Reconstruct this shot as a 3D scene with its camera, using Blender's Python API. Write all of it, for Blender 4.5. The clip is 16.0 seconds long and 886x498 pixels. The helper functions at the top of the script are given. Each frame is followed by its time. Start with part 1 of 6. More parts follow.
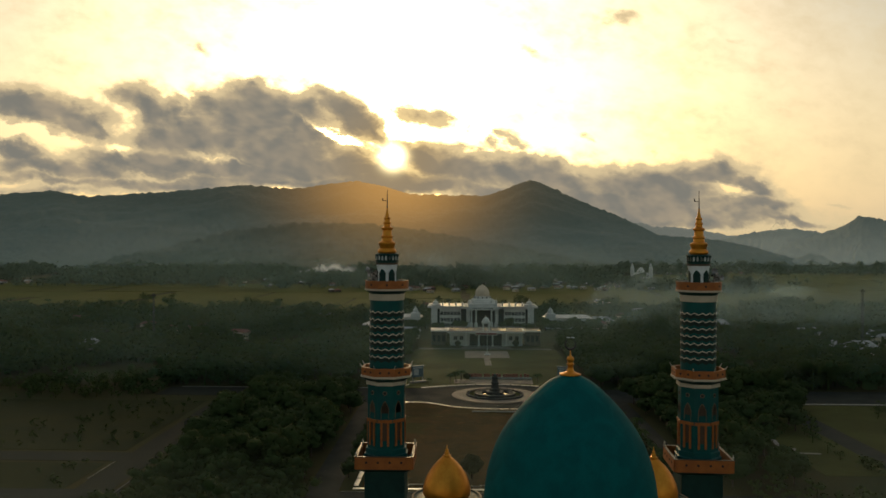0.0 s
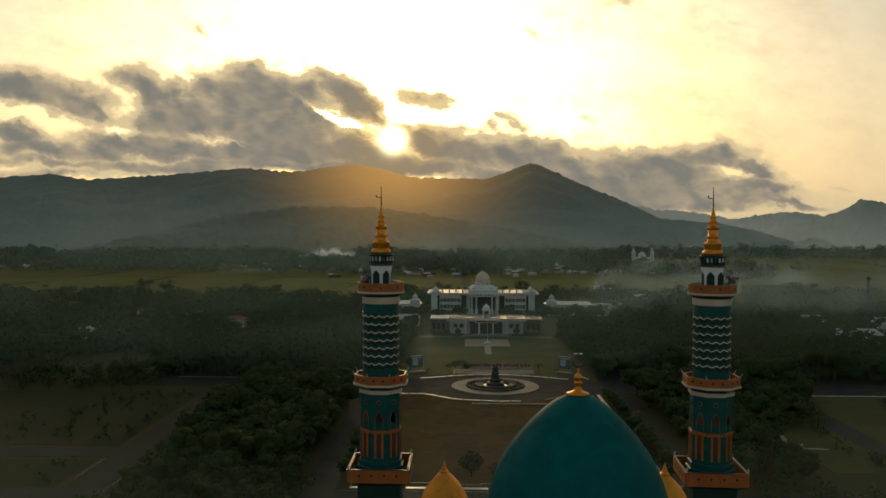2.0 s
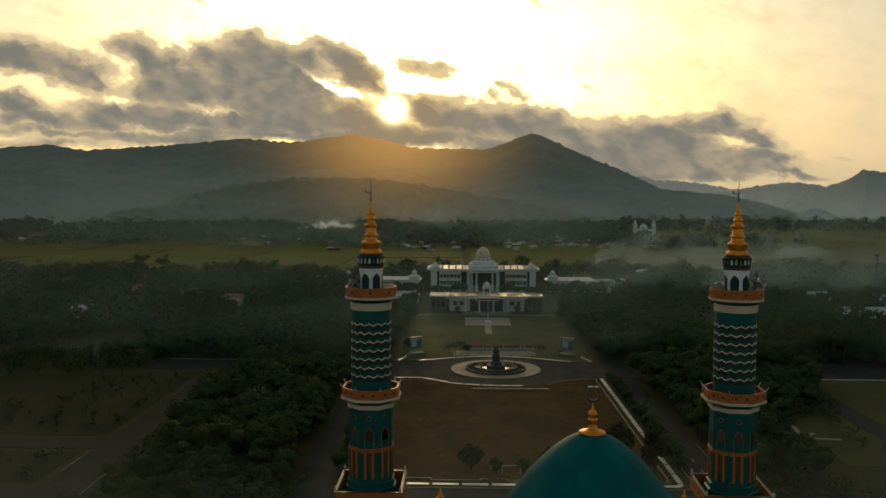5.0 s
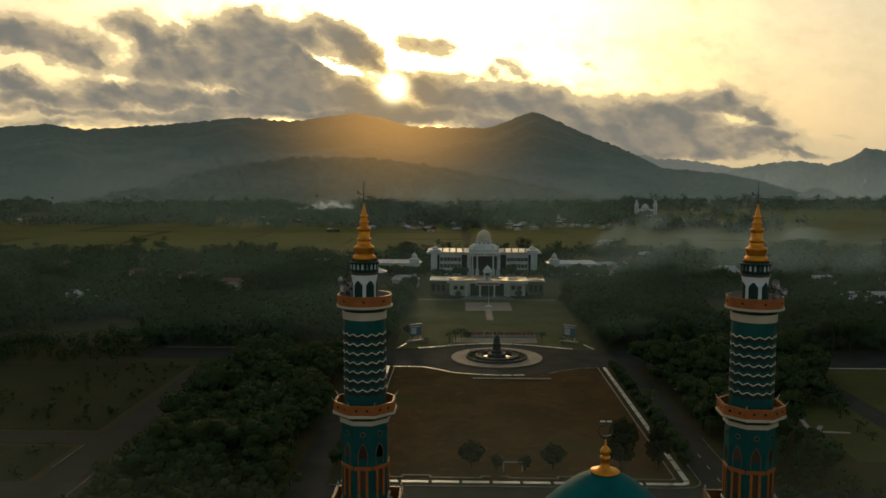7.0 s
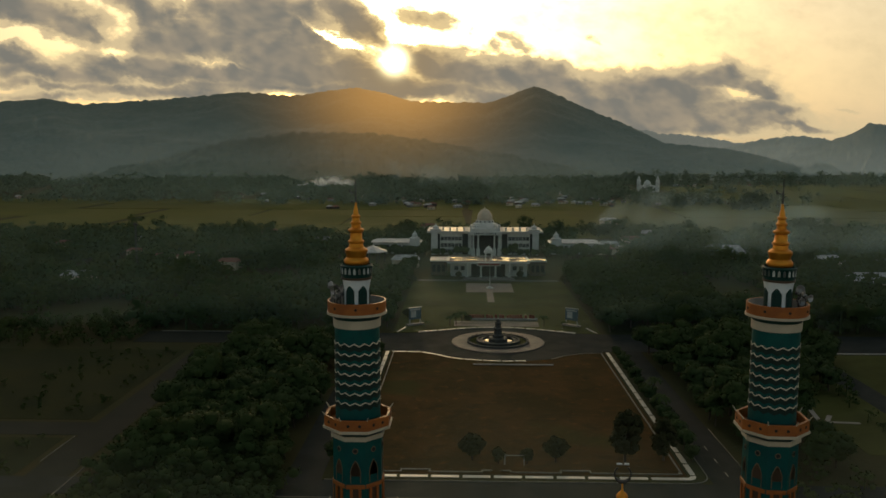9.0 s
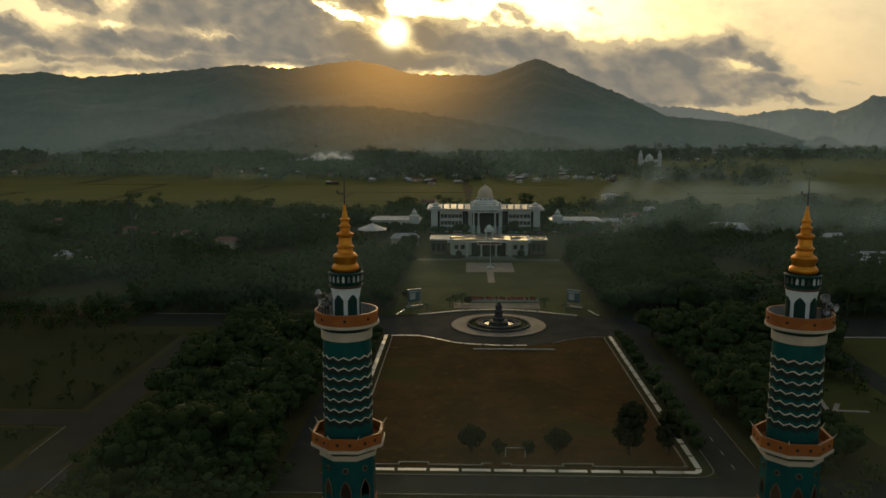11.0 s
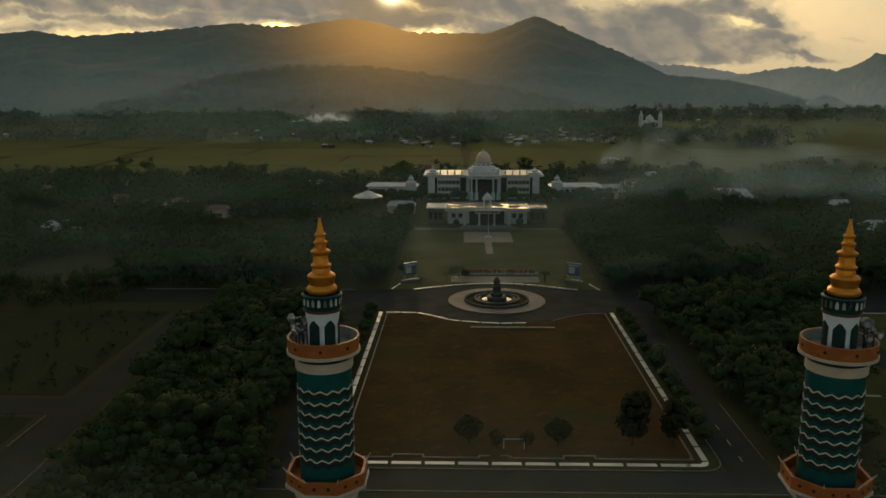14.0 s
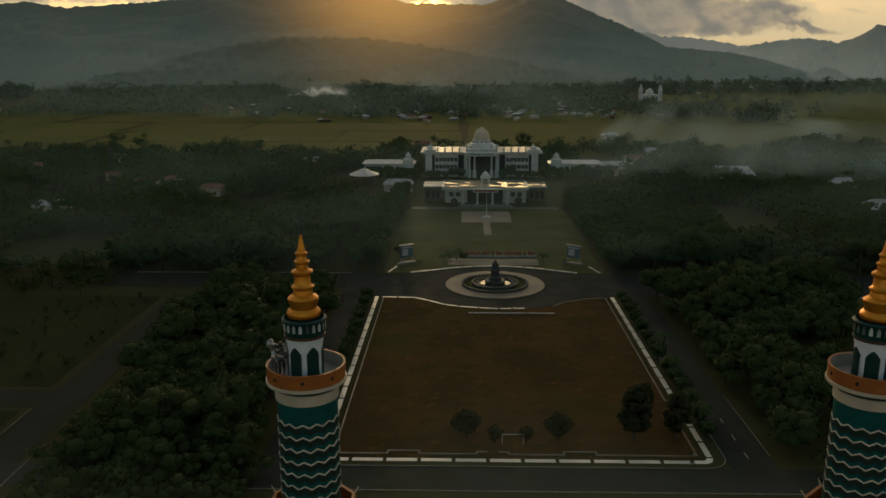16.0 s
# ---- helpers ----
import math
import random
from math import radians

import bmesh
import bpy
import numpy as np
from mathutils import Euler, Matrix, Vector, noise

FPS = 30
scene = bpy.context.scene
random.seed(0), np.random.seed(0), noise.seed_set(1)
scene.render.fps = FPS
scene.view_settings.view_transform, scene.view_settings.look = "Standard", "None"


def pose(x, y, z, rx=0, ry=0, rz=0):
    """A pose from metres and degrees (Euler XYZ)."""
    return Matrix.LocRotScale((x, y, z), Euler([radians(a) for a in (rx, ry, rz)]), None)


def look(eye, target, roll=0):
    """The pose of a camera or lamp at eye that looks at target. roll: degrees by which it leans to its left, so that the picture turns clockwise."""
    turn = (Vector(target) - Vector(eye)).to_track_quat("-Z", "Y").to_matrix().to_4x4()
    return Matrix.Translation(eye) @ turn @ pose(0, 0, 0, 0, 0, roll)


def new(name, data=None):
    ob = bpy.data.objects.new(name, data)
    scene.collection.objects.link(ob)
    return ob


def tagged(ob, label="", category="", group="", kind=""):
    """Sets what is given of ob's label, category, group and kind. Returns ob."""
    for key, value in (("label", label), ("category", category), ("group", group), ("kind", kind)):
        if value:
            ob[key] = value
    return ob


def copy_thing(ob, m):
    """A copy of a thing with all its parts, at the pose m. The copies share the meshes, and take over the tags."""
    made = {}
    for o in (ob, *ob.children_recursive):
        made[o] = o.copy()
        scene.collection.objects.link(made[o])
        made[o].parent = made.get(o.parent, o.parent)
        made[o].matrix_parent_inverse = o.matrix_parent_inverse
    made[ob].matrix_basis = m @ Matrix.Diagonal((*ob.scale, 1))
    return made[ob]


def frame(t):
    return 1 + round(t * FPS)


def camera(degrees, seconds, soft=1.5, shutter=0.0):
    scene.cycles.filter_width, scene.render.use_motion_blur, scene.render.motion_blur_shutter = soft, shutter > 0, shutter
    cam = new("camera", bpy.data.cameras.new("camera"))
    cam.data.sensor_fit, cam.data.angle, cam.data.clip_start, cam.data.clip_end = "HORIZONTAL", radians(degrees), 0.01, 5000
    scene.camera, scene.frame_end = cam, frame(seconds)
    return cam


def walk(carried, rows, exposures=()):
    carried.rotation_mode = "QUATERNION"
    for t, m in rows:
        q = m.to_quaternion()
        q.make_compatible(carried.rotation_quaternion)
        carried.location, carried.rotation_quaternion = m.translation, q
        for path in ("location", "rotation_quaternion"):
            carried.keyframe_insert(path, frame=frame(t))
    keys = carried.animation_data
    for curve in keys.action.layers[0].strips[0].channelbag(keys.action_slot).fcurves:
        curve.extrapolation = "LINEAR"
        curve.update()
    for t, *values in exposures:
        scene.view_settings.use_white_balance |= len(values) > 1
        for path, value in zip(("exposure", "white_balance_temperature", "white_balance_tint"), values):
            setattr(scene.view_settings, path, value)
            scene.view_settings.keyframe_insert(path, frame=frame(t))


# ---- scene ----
import functools

cam = camera(57.0, 16.0, soft=1.6)
PATH = [
    (0, (-0.34, -8.56, 57.45), (-0.389, -6.56, 57.436), 0.2),
    (0.5, (-0.22, -7.03, 57.924), (-0.269, -5.031, 57.905), -0.0),
    (1, (-0.199, -5.442, 58.427), (-0.248, -3.443, 58.397), 0.1),
    (1.5, (-0.192, -3.831, 58.963), (-0.241, -1.832, 58.92), 0.1),
    (2, (-0.152, -2.231, 59.495), (-0.202, -0.233, 59.439), 0.2),
    (2.5, (-0.116, -0.623, 60.039), (-0.166, 1.375, 59.971), 0.2),
    (3, (-0.079, 1.003, 60.568), (-0.129, 3.001, 60.487), 0.2),
    (3.5, (-0.011, 2.646, 61.073), (-0.062, 4.644, 60.98), 0.2),
    (4, (0.034, 4.251, 61.502), (-0.017, 6.248, 61.398), 0.2),
    (6.5, (0.102, 11.688, 64.389), (0.051, 13.68, 64.22), 0.1),
    (7, (0.144, 13.272, 64.901), (0.092, 15.263, 64.72), 0.1),
    (7.5, (0.165, 14.886, 65.435), (0.113, 16.876, 65.241), 0.1),
    (8, (0.195, 16.493, 65.983), (0.142, 18.481, 65.774), 0.1),
    (8.5, (0.21, 18.109, 66.501), (0.157, 20.096, 66.276), 0.1),
    (9, (0.215, 19.74, 66.977), (0.161, 21.724, 66.735), 0.1),
    (11.5, (0.518, 27.469, 69.585), (0.463, 29.442, 69.262), -0.0),
    (12, (0.587, 29.032, 70.064), (0.533, 31.002, 69.725), -0.0),
    (12.5, (0.626, 30.657, 70.585), (0.573, 32.625, 70.23), 0.0),
    (13, (0.647, 32.305, 71.137), (0.595, 34.27, 70.765), -0.0),
    (13.5, (0.749, 33.932, 71.646), (0.698, 35.894, 71.258), -0.0),
    (14, (0.846, 35.621, 72.177), (0.795, 37.579, 71.773), -0.1),
    (14.5, (0.872, 37.232, 72.66), (0.823, 39.187, 72.24), -0.1),
    (15, (0.9, 38.882, 73.149), (0.852, 40.834, 72.713), -0.1),
    (15.5, (0.937, 40.488, 73.678), (0.89, 42.435, 73.225), -0.1),
    (16, (0.96, 42.099, 74.19), (0.914, 44.043, 73.721), -0.1),
]
walk(cam, [(t, look(eye, target, roll)) for t, eye, target, roll in PATH], [(0, 0.08, 6500, 4), (16, 0.0, 6500, 4)])


# ---------- world, sun ----------
SUN_AZ, SUN_EL = -4.95, 6.05
u0, v0 = math.tan(radians(SUN_AZ)), math.tan(radians(SUN_EL))
SUN_DIR = Vector((math.sin(radians(SUN_AZ)) * math.cos(radians(SUN_EL)), math.cos(radians(SUN_AZ)) * math.cos(radians(SUN_EL)), math.sin(radians(SUN_EL))))


class Net:
    """Short hands for a node tree."""

    def __init__(self, tree, keep=False):
        self.t = tree
        self.n = tree.nodes
        if not keep:
            self.n.clear()

    def node(self, kind, **sets):
        nd = self.n.new(kind)
        for k, v in sets.items():
            nd.inputs[k.replace("_", " ")].default_value = v
        return nd

    def link(self, a, b):
        self.t.links.new(a, b)

    def math(self, op, a, b=0.0, c=0.0, clamp=False):
        nd = self.n.new("ShaderNodeMath")
        nd.operation, nd.use_clamp = op, clamp
        for i, v in enumerate((a, b, c)):
            if isinstance(v, (int, float)):
                nd.inputs[i].default_value = v
            else:
                self.link(v, nd.inputs[i])
        return nd.outputs[0]

    def mix(self, f, a, b, blend="MIX"):
        nd = self.n.new("ShaderNodeMix")
        nd.data_type, nd.blend_type, nd.clamp_factor = "RGBA", blend, True
        for i, v in ((0, f), (6, a), (7, b)):
            if isinstance(v, (int, float)):
                nd.inputs[i].default_value = v
            elif isinstance(v, (tuple, list)):
                nd.inputs[i].default_value = (*v[:3], 1)
            else:
                self.link(v, nd.inputs[i])
        return nd.outputs[2]

    def ramp(self, v, lo, hi, a=0.0, b=1.0):
        nd = self.n.new("ShaderNodeMapRange")
        nd.interpolation_type = "SMOOTHSTEP"
        self.link(v, nd.inputs[0])
        for i, x in enumerate((lo, hi, a, b)):
            nd.inputs[i + 1].default_value = x
        return nd.outputs[0]

    def noise(self, vec, scale, detail=4, rough=0.5, distort=0.0):
        nd = self.node("ShaderNodeTexNoise", Scale=scale, Detail=detail, Roughness=rough, Distortion=distort)
        if vec is not None:
            self.link(vec, nd.inputs["Vector"])
        return nd.outputs[0]


def build_world():
    w = bpy.data.worlds.new("evening_sky")
    scene.world = w
    w.use_nodes = True
    N = Net(w.node_tree)
    sky = N.n.new("ShaderNodeTexSky")
    sky.sky_type, sky.sun_disc = "NISHITA", False
    sky.sun_elevation, sky.sun_rotation = radians(SUN_EL), radians(SUN_AZ)
    sky.altitude, sky.air_density, sky.dust_density, sky.ozone_density = 50, 1.0, 4.5, 1.0
    co = N.n.new("ShaderNodeTexCoord").outputs["Generated"]
    sep = N.n.new("ShaderNodeSeparateXYZ")
    N.link(co, sep.inputs[0])
    yy = N.math("MAXIMUM", N.math("ABSOLUTE", sep.outputs[1]), 0.15)
    u = N.math("DIVIDE", sep.outputs[0], yy)
    v = N.math("DIVIDE", sep.outputs[2], yy)
    flat = N.n.new("ShaderNodeCombineXYZ")
    N.link(u, flat.inputs[0]), N.link(N.math("MULTIPLY", N.math("ADD", v, N.math("MULTIPLY", u, 0.12)), 1.55), flat.inputs[1]), N.link(N.math("SIGN", sep.outputs[1]), flat.inputs[2])
    p = flat.outputs[0]
    big = N.noise(p, 13.0, 8, 0.53, 0.2)
    fine = N.noise(p, 42.0, 6, 0.58, 0.3)
    wu = N.math("ADD", u, N.math("MULTIPLY", N.math("SUBTRACT", N.noise(p, 15.0, 5, 0.6, 0.3), 0.5), 0.075))
    shifted = N.n.new("ShaderNodeMapping")
    shifted.inputs["Location"].default_value = (3.3, 1.7, 0.4)
    N.link(p, shifted.inputs[0])
    wv = N.math("ADD", v, N.math("MULTIPLY", N.math("SUBTRACT", N.noise(shifted.outputs[0], 16.0, 5, 0.6, 0.3), 0.5), 0.04))
    # cloud over the ridge: soft heaps of (across, up, half width, half height, tilt, weight), and the rifts between them
    west_bank = [(-0.529, 0.165, 0.0831, 0.0208, -12, 1.15), (-0.466, 0.144, 0.0485, 0.0139, -25, 1.0), (-0.551, 0.112, 0.0485, 0.0152, -10, 1.05), (-0.495, 0.093, 0.1039, 0.0152, -4, 1.1), (-0.531, 0.081, 0.0831, 0.0097, 0, 0.8), (-0.382, 0.16, 0.0416, 0.0249, -30, 1.0), (-0.413, 0.175, 0.0249, 0.0111, 0, 0.8), (-0.354, 0.125, 0.0658, 0.0235, -8, 1.15), (-0.397, 0.098, 0.0831, 0.0166, -4, 1.1), (-0.278, 0.091, 0.1385, 0.0152, -3, 1.15), (-0.253, 0.149, 0.0658, 0.036, -8, 1.25), (-0.263, 0.183, 0.0346, 0.0152, 0, 1.0), (-0.194, 0.138, 0.0485, 0.0305, -28, 1.1), (-0.305, 0.122, 0.0416, 0.0277, 0, 1.1), (-0.18, 0.09, 0.1108, 0.0208, 0, 1.15)]
    sun_bank = [(-0.145, 0.155, 0.054, 0.0166, -34, 1.15), (-0.197, 0.175, 0.0208, 0.0125, -20, 0.8), (-0.108, 0.129, 0.0235, 0.0097, -50, 0.9), (-0.052, 0.157, 0.0319, 0.0097, -12, 0.7), (-0.042, 0.097, 0.0485, 0.0166, -18, 1.15), (0.006, 0.092, 0.0762, 0.0222, -6, 1.2), (-0.084, 0.076, 0.0762, 0.0125, 0, 1.1), (0.095, 0.079, 0.0762, 0.0208, -8, 1.1), (0.225, 0.071, 0.09, 0.0235, -4, 1.2), (0.286, 0.082, 0.0554, 0.018, 0, 1.1), (0.347, 0.071, 0.0346, 0.0111, -20, 1.0), (0.358, 0.05, 0.0402, 0.0111, -6, 1.05), (0.26, 0.042, 0.1316, 0.0208, -3, 1.1), (0.396, 0.028, 0.0762, 0.0062, -8, 0.8), (0.164, 0.052, 0.1108, 0.0235, -10, 1.1), (0.054, 0.056, 0.0831, 0.018, -12, 1.1)]
    low_bank = [(-0.056, 0.07, 0.0623, 0.0097, 0, 1.2), (-0.153, 0.072, 0.0831, 0.009, 0, 1.1), (-0.329, 0.168, 0.0416, 0.018, 0, 1.0), (-0.204, 0.168, 0.0416, 0.0166, -12, 1.0), (0.246, 0.028, 0.1454, 0.0152, 0, 1.0), (-0.531, 0.065, 0.097, 0.009, 0, 0.9), (-0.33, 0.139, 0.0485, 0.0291, 0, 1.1), (-0.341, 0.072, 0.1247, 0.0104, 0, 1.0), (-0.468, 0.076, 0.1108, 0.009, -2, 0.95), (-0.236, 0.076, 0.1108, 0.009, 0, 1.0), (-0.09, 0.083, 0.0623, 0.0097, 0, 1.1), (-0.125, 0.111, 0.0235, 0.0083, -25, 1.0), (-0.118, 0.089, 0.0554, 0.0125, -8, 1.15), (-0.059, 0.106, 0.0277, 0.0139, -30, 1.1), (-0.222, 0.111, 0.0831, 0.0277, -10, 1.1)]
    wisps = [(0.064, 0.124, 0.0277, 0.0125, -35, 0.75), (0.034, 0.121, 0.0139, 0.0111, 60, 0.6), (0.143, 0.13, 0.0125, 0.0048, -20, 0.6), (0.238, 0.11, 0.0062, 0.0042, 0, 0.6), (0.194, 0.098, 0.0097, 0.0055, 30, 0.7), (0.077, 0.238, 0.0208, 0.0083, -40, 0.55), (0.337, 0.247, 0.018, 0.0055, 0, 0.5), (-0.328, 0.236, 0.0152, 0.0097, -50, 0.5), (-0.001, 0.138, 0.0069, 0.0055, 0, 0.5), (0.456, 0.05, 0.018, 0.0028, -10, 0.75), (0.189, 0.275, 0.0416, 0.0111, -10, 0.5)]
    gaps = [(-0.152, 0.129, 0.0416, 0.0048, -30, 0.9), (-0.078, 0.136, 0.0208, 0.0083, -58, 0.6), (-0.339, 0.171, 0.0208, 0.0062, -60, 0.4), (-0.536, 0.137, 0.0554, 0.0069, -6, 0.6), (-0.327, 0.072, 0.0485, 0.0042, -3, 0.3), (-0.56, 0.068, 0.0277, 0.0055, 0, 0.6), (0.317, 0.064, 0.018, 0.0055, -15, 0.6), (-0.428, 0.119, 0.0235, 0.0062, -30, 0.4), (-0.292, 0.1, 0.0416, 0.0028, -10, 0.4), (-0.194, 0.149, 0.0166, 0.0042, -40, 0.4)]
    warped = N.n.new("ShaderNodeCombineXYZ")
    N.link(wu, warped.inputs[0]), N.link(wv, warped.inputs[1])

    def heap(cu, cv, ru, rv, tilt, wt):
        mp = N.n.new("ShaderNodeMapping")
        mp.vector_type = "TEXTURE"
        mp.inputs["Location"].default_value = (cu, cv, 0)
        mp.inputs["Rotation"].default_value = (0, 0, radians(tilt))
        mp.inputs["Scale"].default_value = (ru, rv, 1)
        N.link(warped.outputs[0], mp.inputs[0])
        ln = N.n.new("ShaderNodeVectorMath")
        ln.operation = "DOT_PRODUCT"
        N.link(mp.outputs[0], ln.inputs[0]), N.link(mp.outputs[0], ln.inputs[1])
        return N.math("MULTIPLY", N.math("POWER", 2.0, N.math("MULTIPLY", ln.outputs["Value"], -1.1)), wt)

    body = functools.reduce(lambda a, b: N.math("SMOOTH_MAX", a, b, 0.2), [heap(*h) for h in west_bank + sun_bank + low_bank])
    rift = functools.reduce(lambda a, b: N.math("MAXIMUM", a, b), [heap(*h) for h in gaps])
    thin = functools.reduce(lambda a, b: N.math("MAXIMUM", a, b), [heap(*h) for h in wisps])
    ahead = N.ramp(sep.outputs[1], 0.0, 0.2)
    body = N.math("MULTIPLY", N.math("SUBTRACT", body, rift), ahead)
    # unseen cloud beside and behind the view, added as fill light
    far = N.math("MULTIPLY", N.ramp(sep.outputs[1], 0.5, -0.1), N.ramp(v, 0.0, 0.1, 0.0, 0.20))
    body = N.math("ADD", body, far)
    d = N.math("MAXIMUM", body, N.math("MULTIPLY", N.math("MULTIPLY", thin, 0.55), ahead))
    torn = N.math("ADD", N.math("MULTIPLY", N.math("SUBTRACT", big, 0.5), 0.85), N.math("MULTIPLY", N.math("SUBTRACT", fine, 0.5), 0.55))
    d = N.math("ADD", d, N.math("MULTIPLY", torn, N.ramp(d, 0.0, 0.35)))
    cover = N.ramp(d, 0.06, 0.42)
    deep = N.math("ADD", body, N.math("MULTIPLY", N.math("SUBTRACT", big, 0.5), 1.05))
    deep = N.math("ADD", deep, N.math("MULTIPLY", N.math("SUBTRACT", fine, 0.5), 0.5))
    thick = N.ramp(deep, 0.34, 1.22)
    # nearness to the sun
    du, dv = N.math("SUBTRACT", u, u0), N.math("SUBTRACT", v, v0)
    r2 = N.math("ADD", N.math("MULTIPLY", du, du), N.math("MULTIPLY", dv, dv))
    front = N.ramp(sep.outputs[1], 0.0, 0.3)
    near = N.math("MULTIPLY", N.math("POWER", 2.0, N.math("MULTIPLY", r2, -260.0)), front)
    glare = N.math("MULTIPLY", N.math("POWER", 2.0, N.math("MULTIPLY", r2, -9000.0)), front)
    skyc = N.mix(1.0, sky.outputs[0], SKY_TINT, "MULTIPLY")
    broad = N.math("SUBTRACT", 1.0, N.math("MULTIPLY", N.math("POWER", 2.0, N.math("MULTIPLY", r2, -12.0)), front))
    skyc = N.mix(N.math("MULTIPLY", N.math("MULTIPLY", N.ramp(v, 0.40, 0.02), 0.75), broad), skyc, (7.3, 5.6, 3.6))
    # lit flanks: where the cloud thins towards the sun
    toward = N.n.new("ShaderNodeMix")
    toward.data_type = "VECTOR"
    toward.inputs[0].default_value = 0.07
    N.link(p, toward.inputs[4])
    toward.inputs[5].default_value = (u0, (v0 + 0.12 * u0) * 1.55, 1.0)
    flank = N.math("SUBTRACT", N.noise(p, 15.0, 3, 0.5, 0.2), N.noise(toward.outputs[1], 15.0, 3, 0.5, 0.2))
    flank = N.ramp(flank, -0.12, 0.16)
    thin_c = N.mix(near, (5.8, 4.4, 2.6), (8.0, 5.6, 2.5))
    lump = N.math("ADD", N.math("MULTIPLY", N.noise(p, 20.0, 5, 0.5, 0.2), 0.9), 0.1)
    mid_c = N.mix(near, N.mix(flank, (2.8, 2.3, 1.7), (4.3, 3.3, 2.1)), (4.3, 2.9, 1.4))
    core_c = N.mix(near, N.mix(flank, (1.75, 1.62, 1.42), (2.9, 2.35, 1.75)), (2.7, 1.95, 1.15))
    cloud_c = N.mix(N.ramp(thick, 0.0, 0.42), thin_c, mid_c)
    cloud_c = N.mix(N.ramp(thick, 0.25, 0.85), cloud_c, core_c)
    # the unseen cloud behind is made paler and bluer to lift shaded sides
    cloud_c = N.mix(N.ramp(sep.outputs[1], 0.45, -0.2), cloud_c, N.mix(lump, (1.9, 2.3, 2.35), (3.5, 4.0, 3.9)))
    out = N.mix(cover, skyc, cloud_c)
    out = N.mix(glare, out, (60.0, 46.0, 24.0))
    bg = N.n.new("ShaderNodeBackground")
    N.link(out, bg.inputs[0])
    bg.inputs[1].default_value = SKY_STRENGTH
    N.link(bg.outputs[0], N.n.new("ShaderNodeOutputWorld").inputs[0])


SKY_TINT, SKY_STRENGTH = (1.10, 1.13, 1.20), 0.12
build_world()
sun = new("sun", bpy.data.lights.new("sun", "SUN"))
sun.data.energy, sun.data.angle, sun.data.color = 0.5, radians(4.0), (1.0, 0.70, 0.40)
sun.matrix_world = look((0, 0, 0), -SUN_DIR)


# ---------- materials ----------
def material(name, base, rough=0.6, metal=0.0, vary=0.25, scale=0.6, grain=8.0, bump=0.15, second=None, island=0.0, spec=0.5, depth=0.05, hue=0.0):
    """A surface with stains at one scale and grain at another, both in metres."""
    m = bpy.data.materials.new(name)
    m.use_nodes = True
    N = Net(m.node_tree)
    b = N.n.new("ShaderNodeBsdfPrincipled")
    N.link(b.outputs[0], N.n.new("ShaderNodeOutputMaterial").inputs[0])
    co = N.n.new("ShaderNodeTexCoord").outputs["Object"]
    n1, n2 = N.noise(co, scale, 5, 0.6, 0.4), N.noise(co, grain, 4, 0.6)
    drift = N.ramp(N.noise(co, hue, 3, 0.5), 0.38, 0.62) if hue else None
    second = second or tuple(c * (1 - vary) for c in base)
    col = N.mix(N.ramp(n1, 0.35, 0.65), base, second)
    col = N.mix(N.math("MULTIPLY", N.math("ABSOLUTE", N.math("SUBTRACT", n2, 0.5)), vary * 2.0), col, tuple(c * 0.35 for c in base))
    if hue:
        col = N.mix(N.math("MULTIPLY", drift, 0.7), col, (base[0] * 1.15, base[1] * 0.86, base[2] * 0.62))
    if island:
        rnd = N.math("ADD", N.math("MULTIPLY", N.n.new("ShaderNodeNewGeometry").outputs["Random Per Island"], island * 2), 1 - island)
        r2 = N.math("ADD", N.math("MULTIPLY", N.n.new("ShaderNodeObjectInfo").outputs["Random"], island), 1 - island / 2)
        k = N.n.new("ShaderNodeCombineXYZ")
        f = N.math("MULTIPLY", rnd, r2)
        for i in range(3):
            N.link(f, k.inputs[i])
        col = N.mix(1.0, col, k.outputs[0], "MULTIPLY")
    N.link(col, b.inputs["Base Color"])
    b.inputs["Metallic"].default_value = metal
    b.inputs["Specular IOR Level"].default_value = spec
    N.link(N.math("ADD", N.math("MULTIPLY", n1, 0.25), rough - 0.12, clamp=True), b.inputs["Roughness"])
    if bump:
        bp = N.node("ShaderNodeBump", Strength=bump, Distance=depth)
        N.link(n2, bp.inputs["Height"])
        N.link(bp.outputs[0], b.inputs["Normal"])
    return m


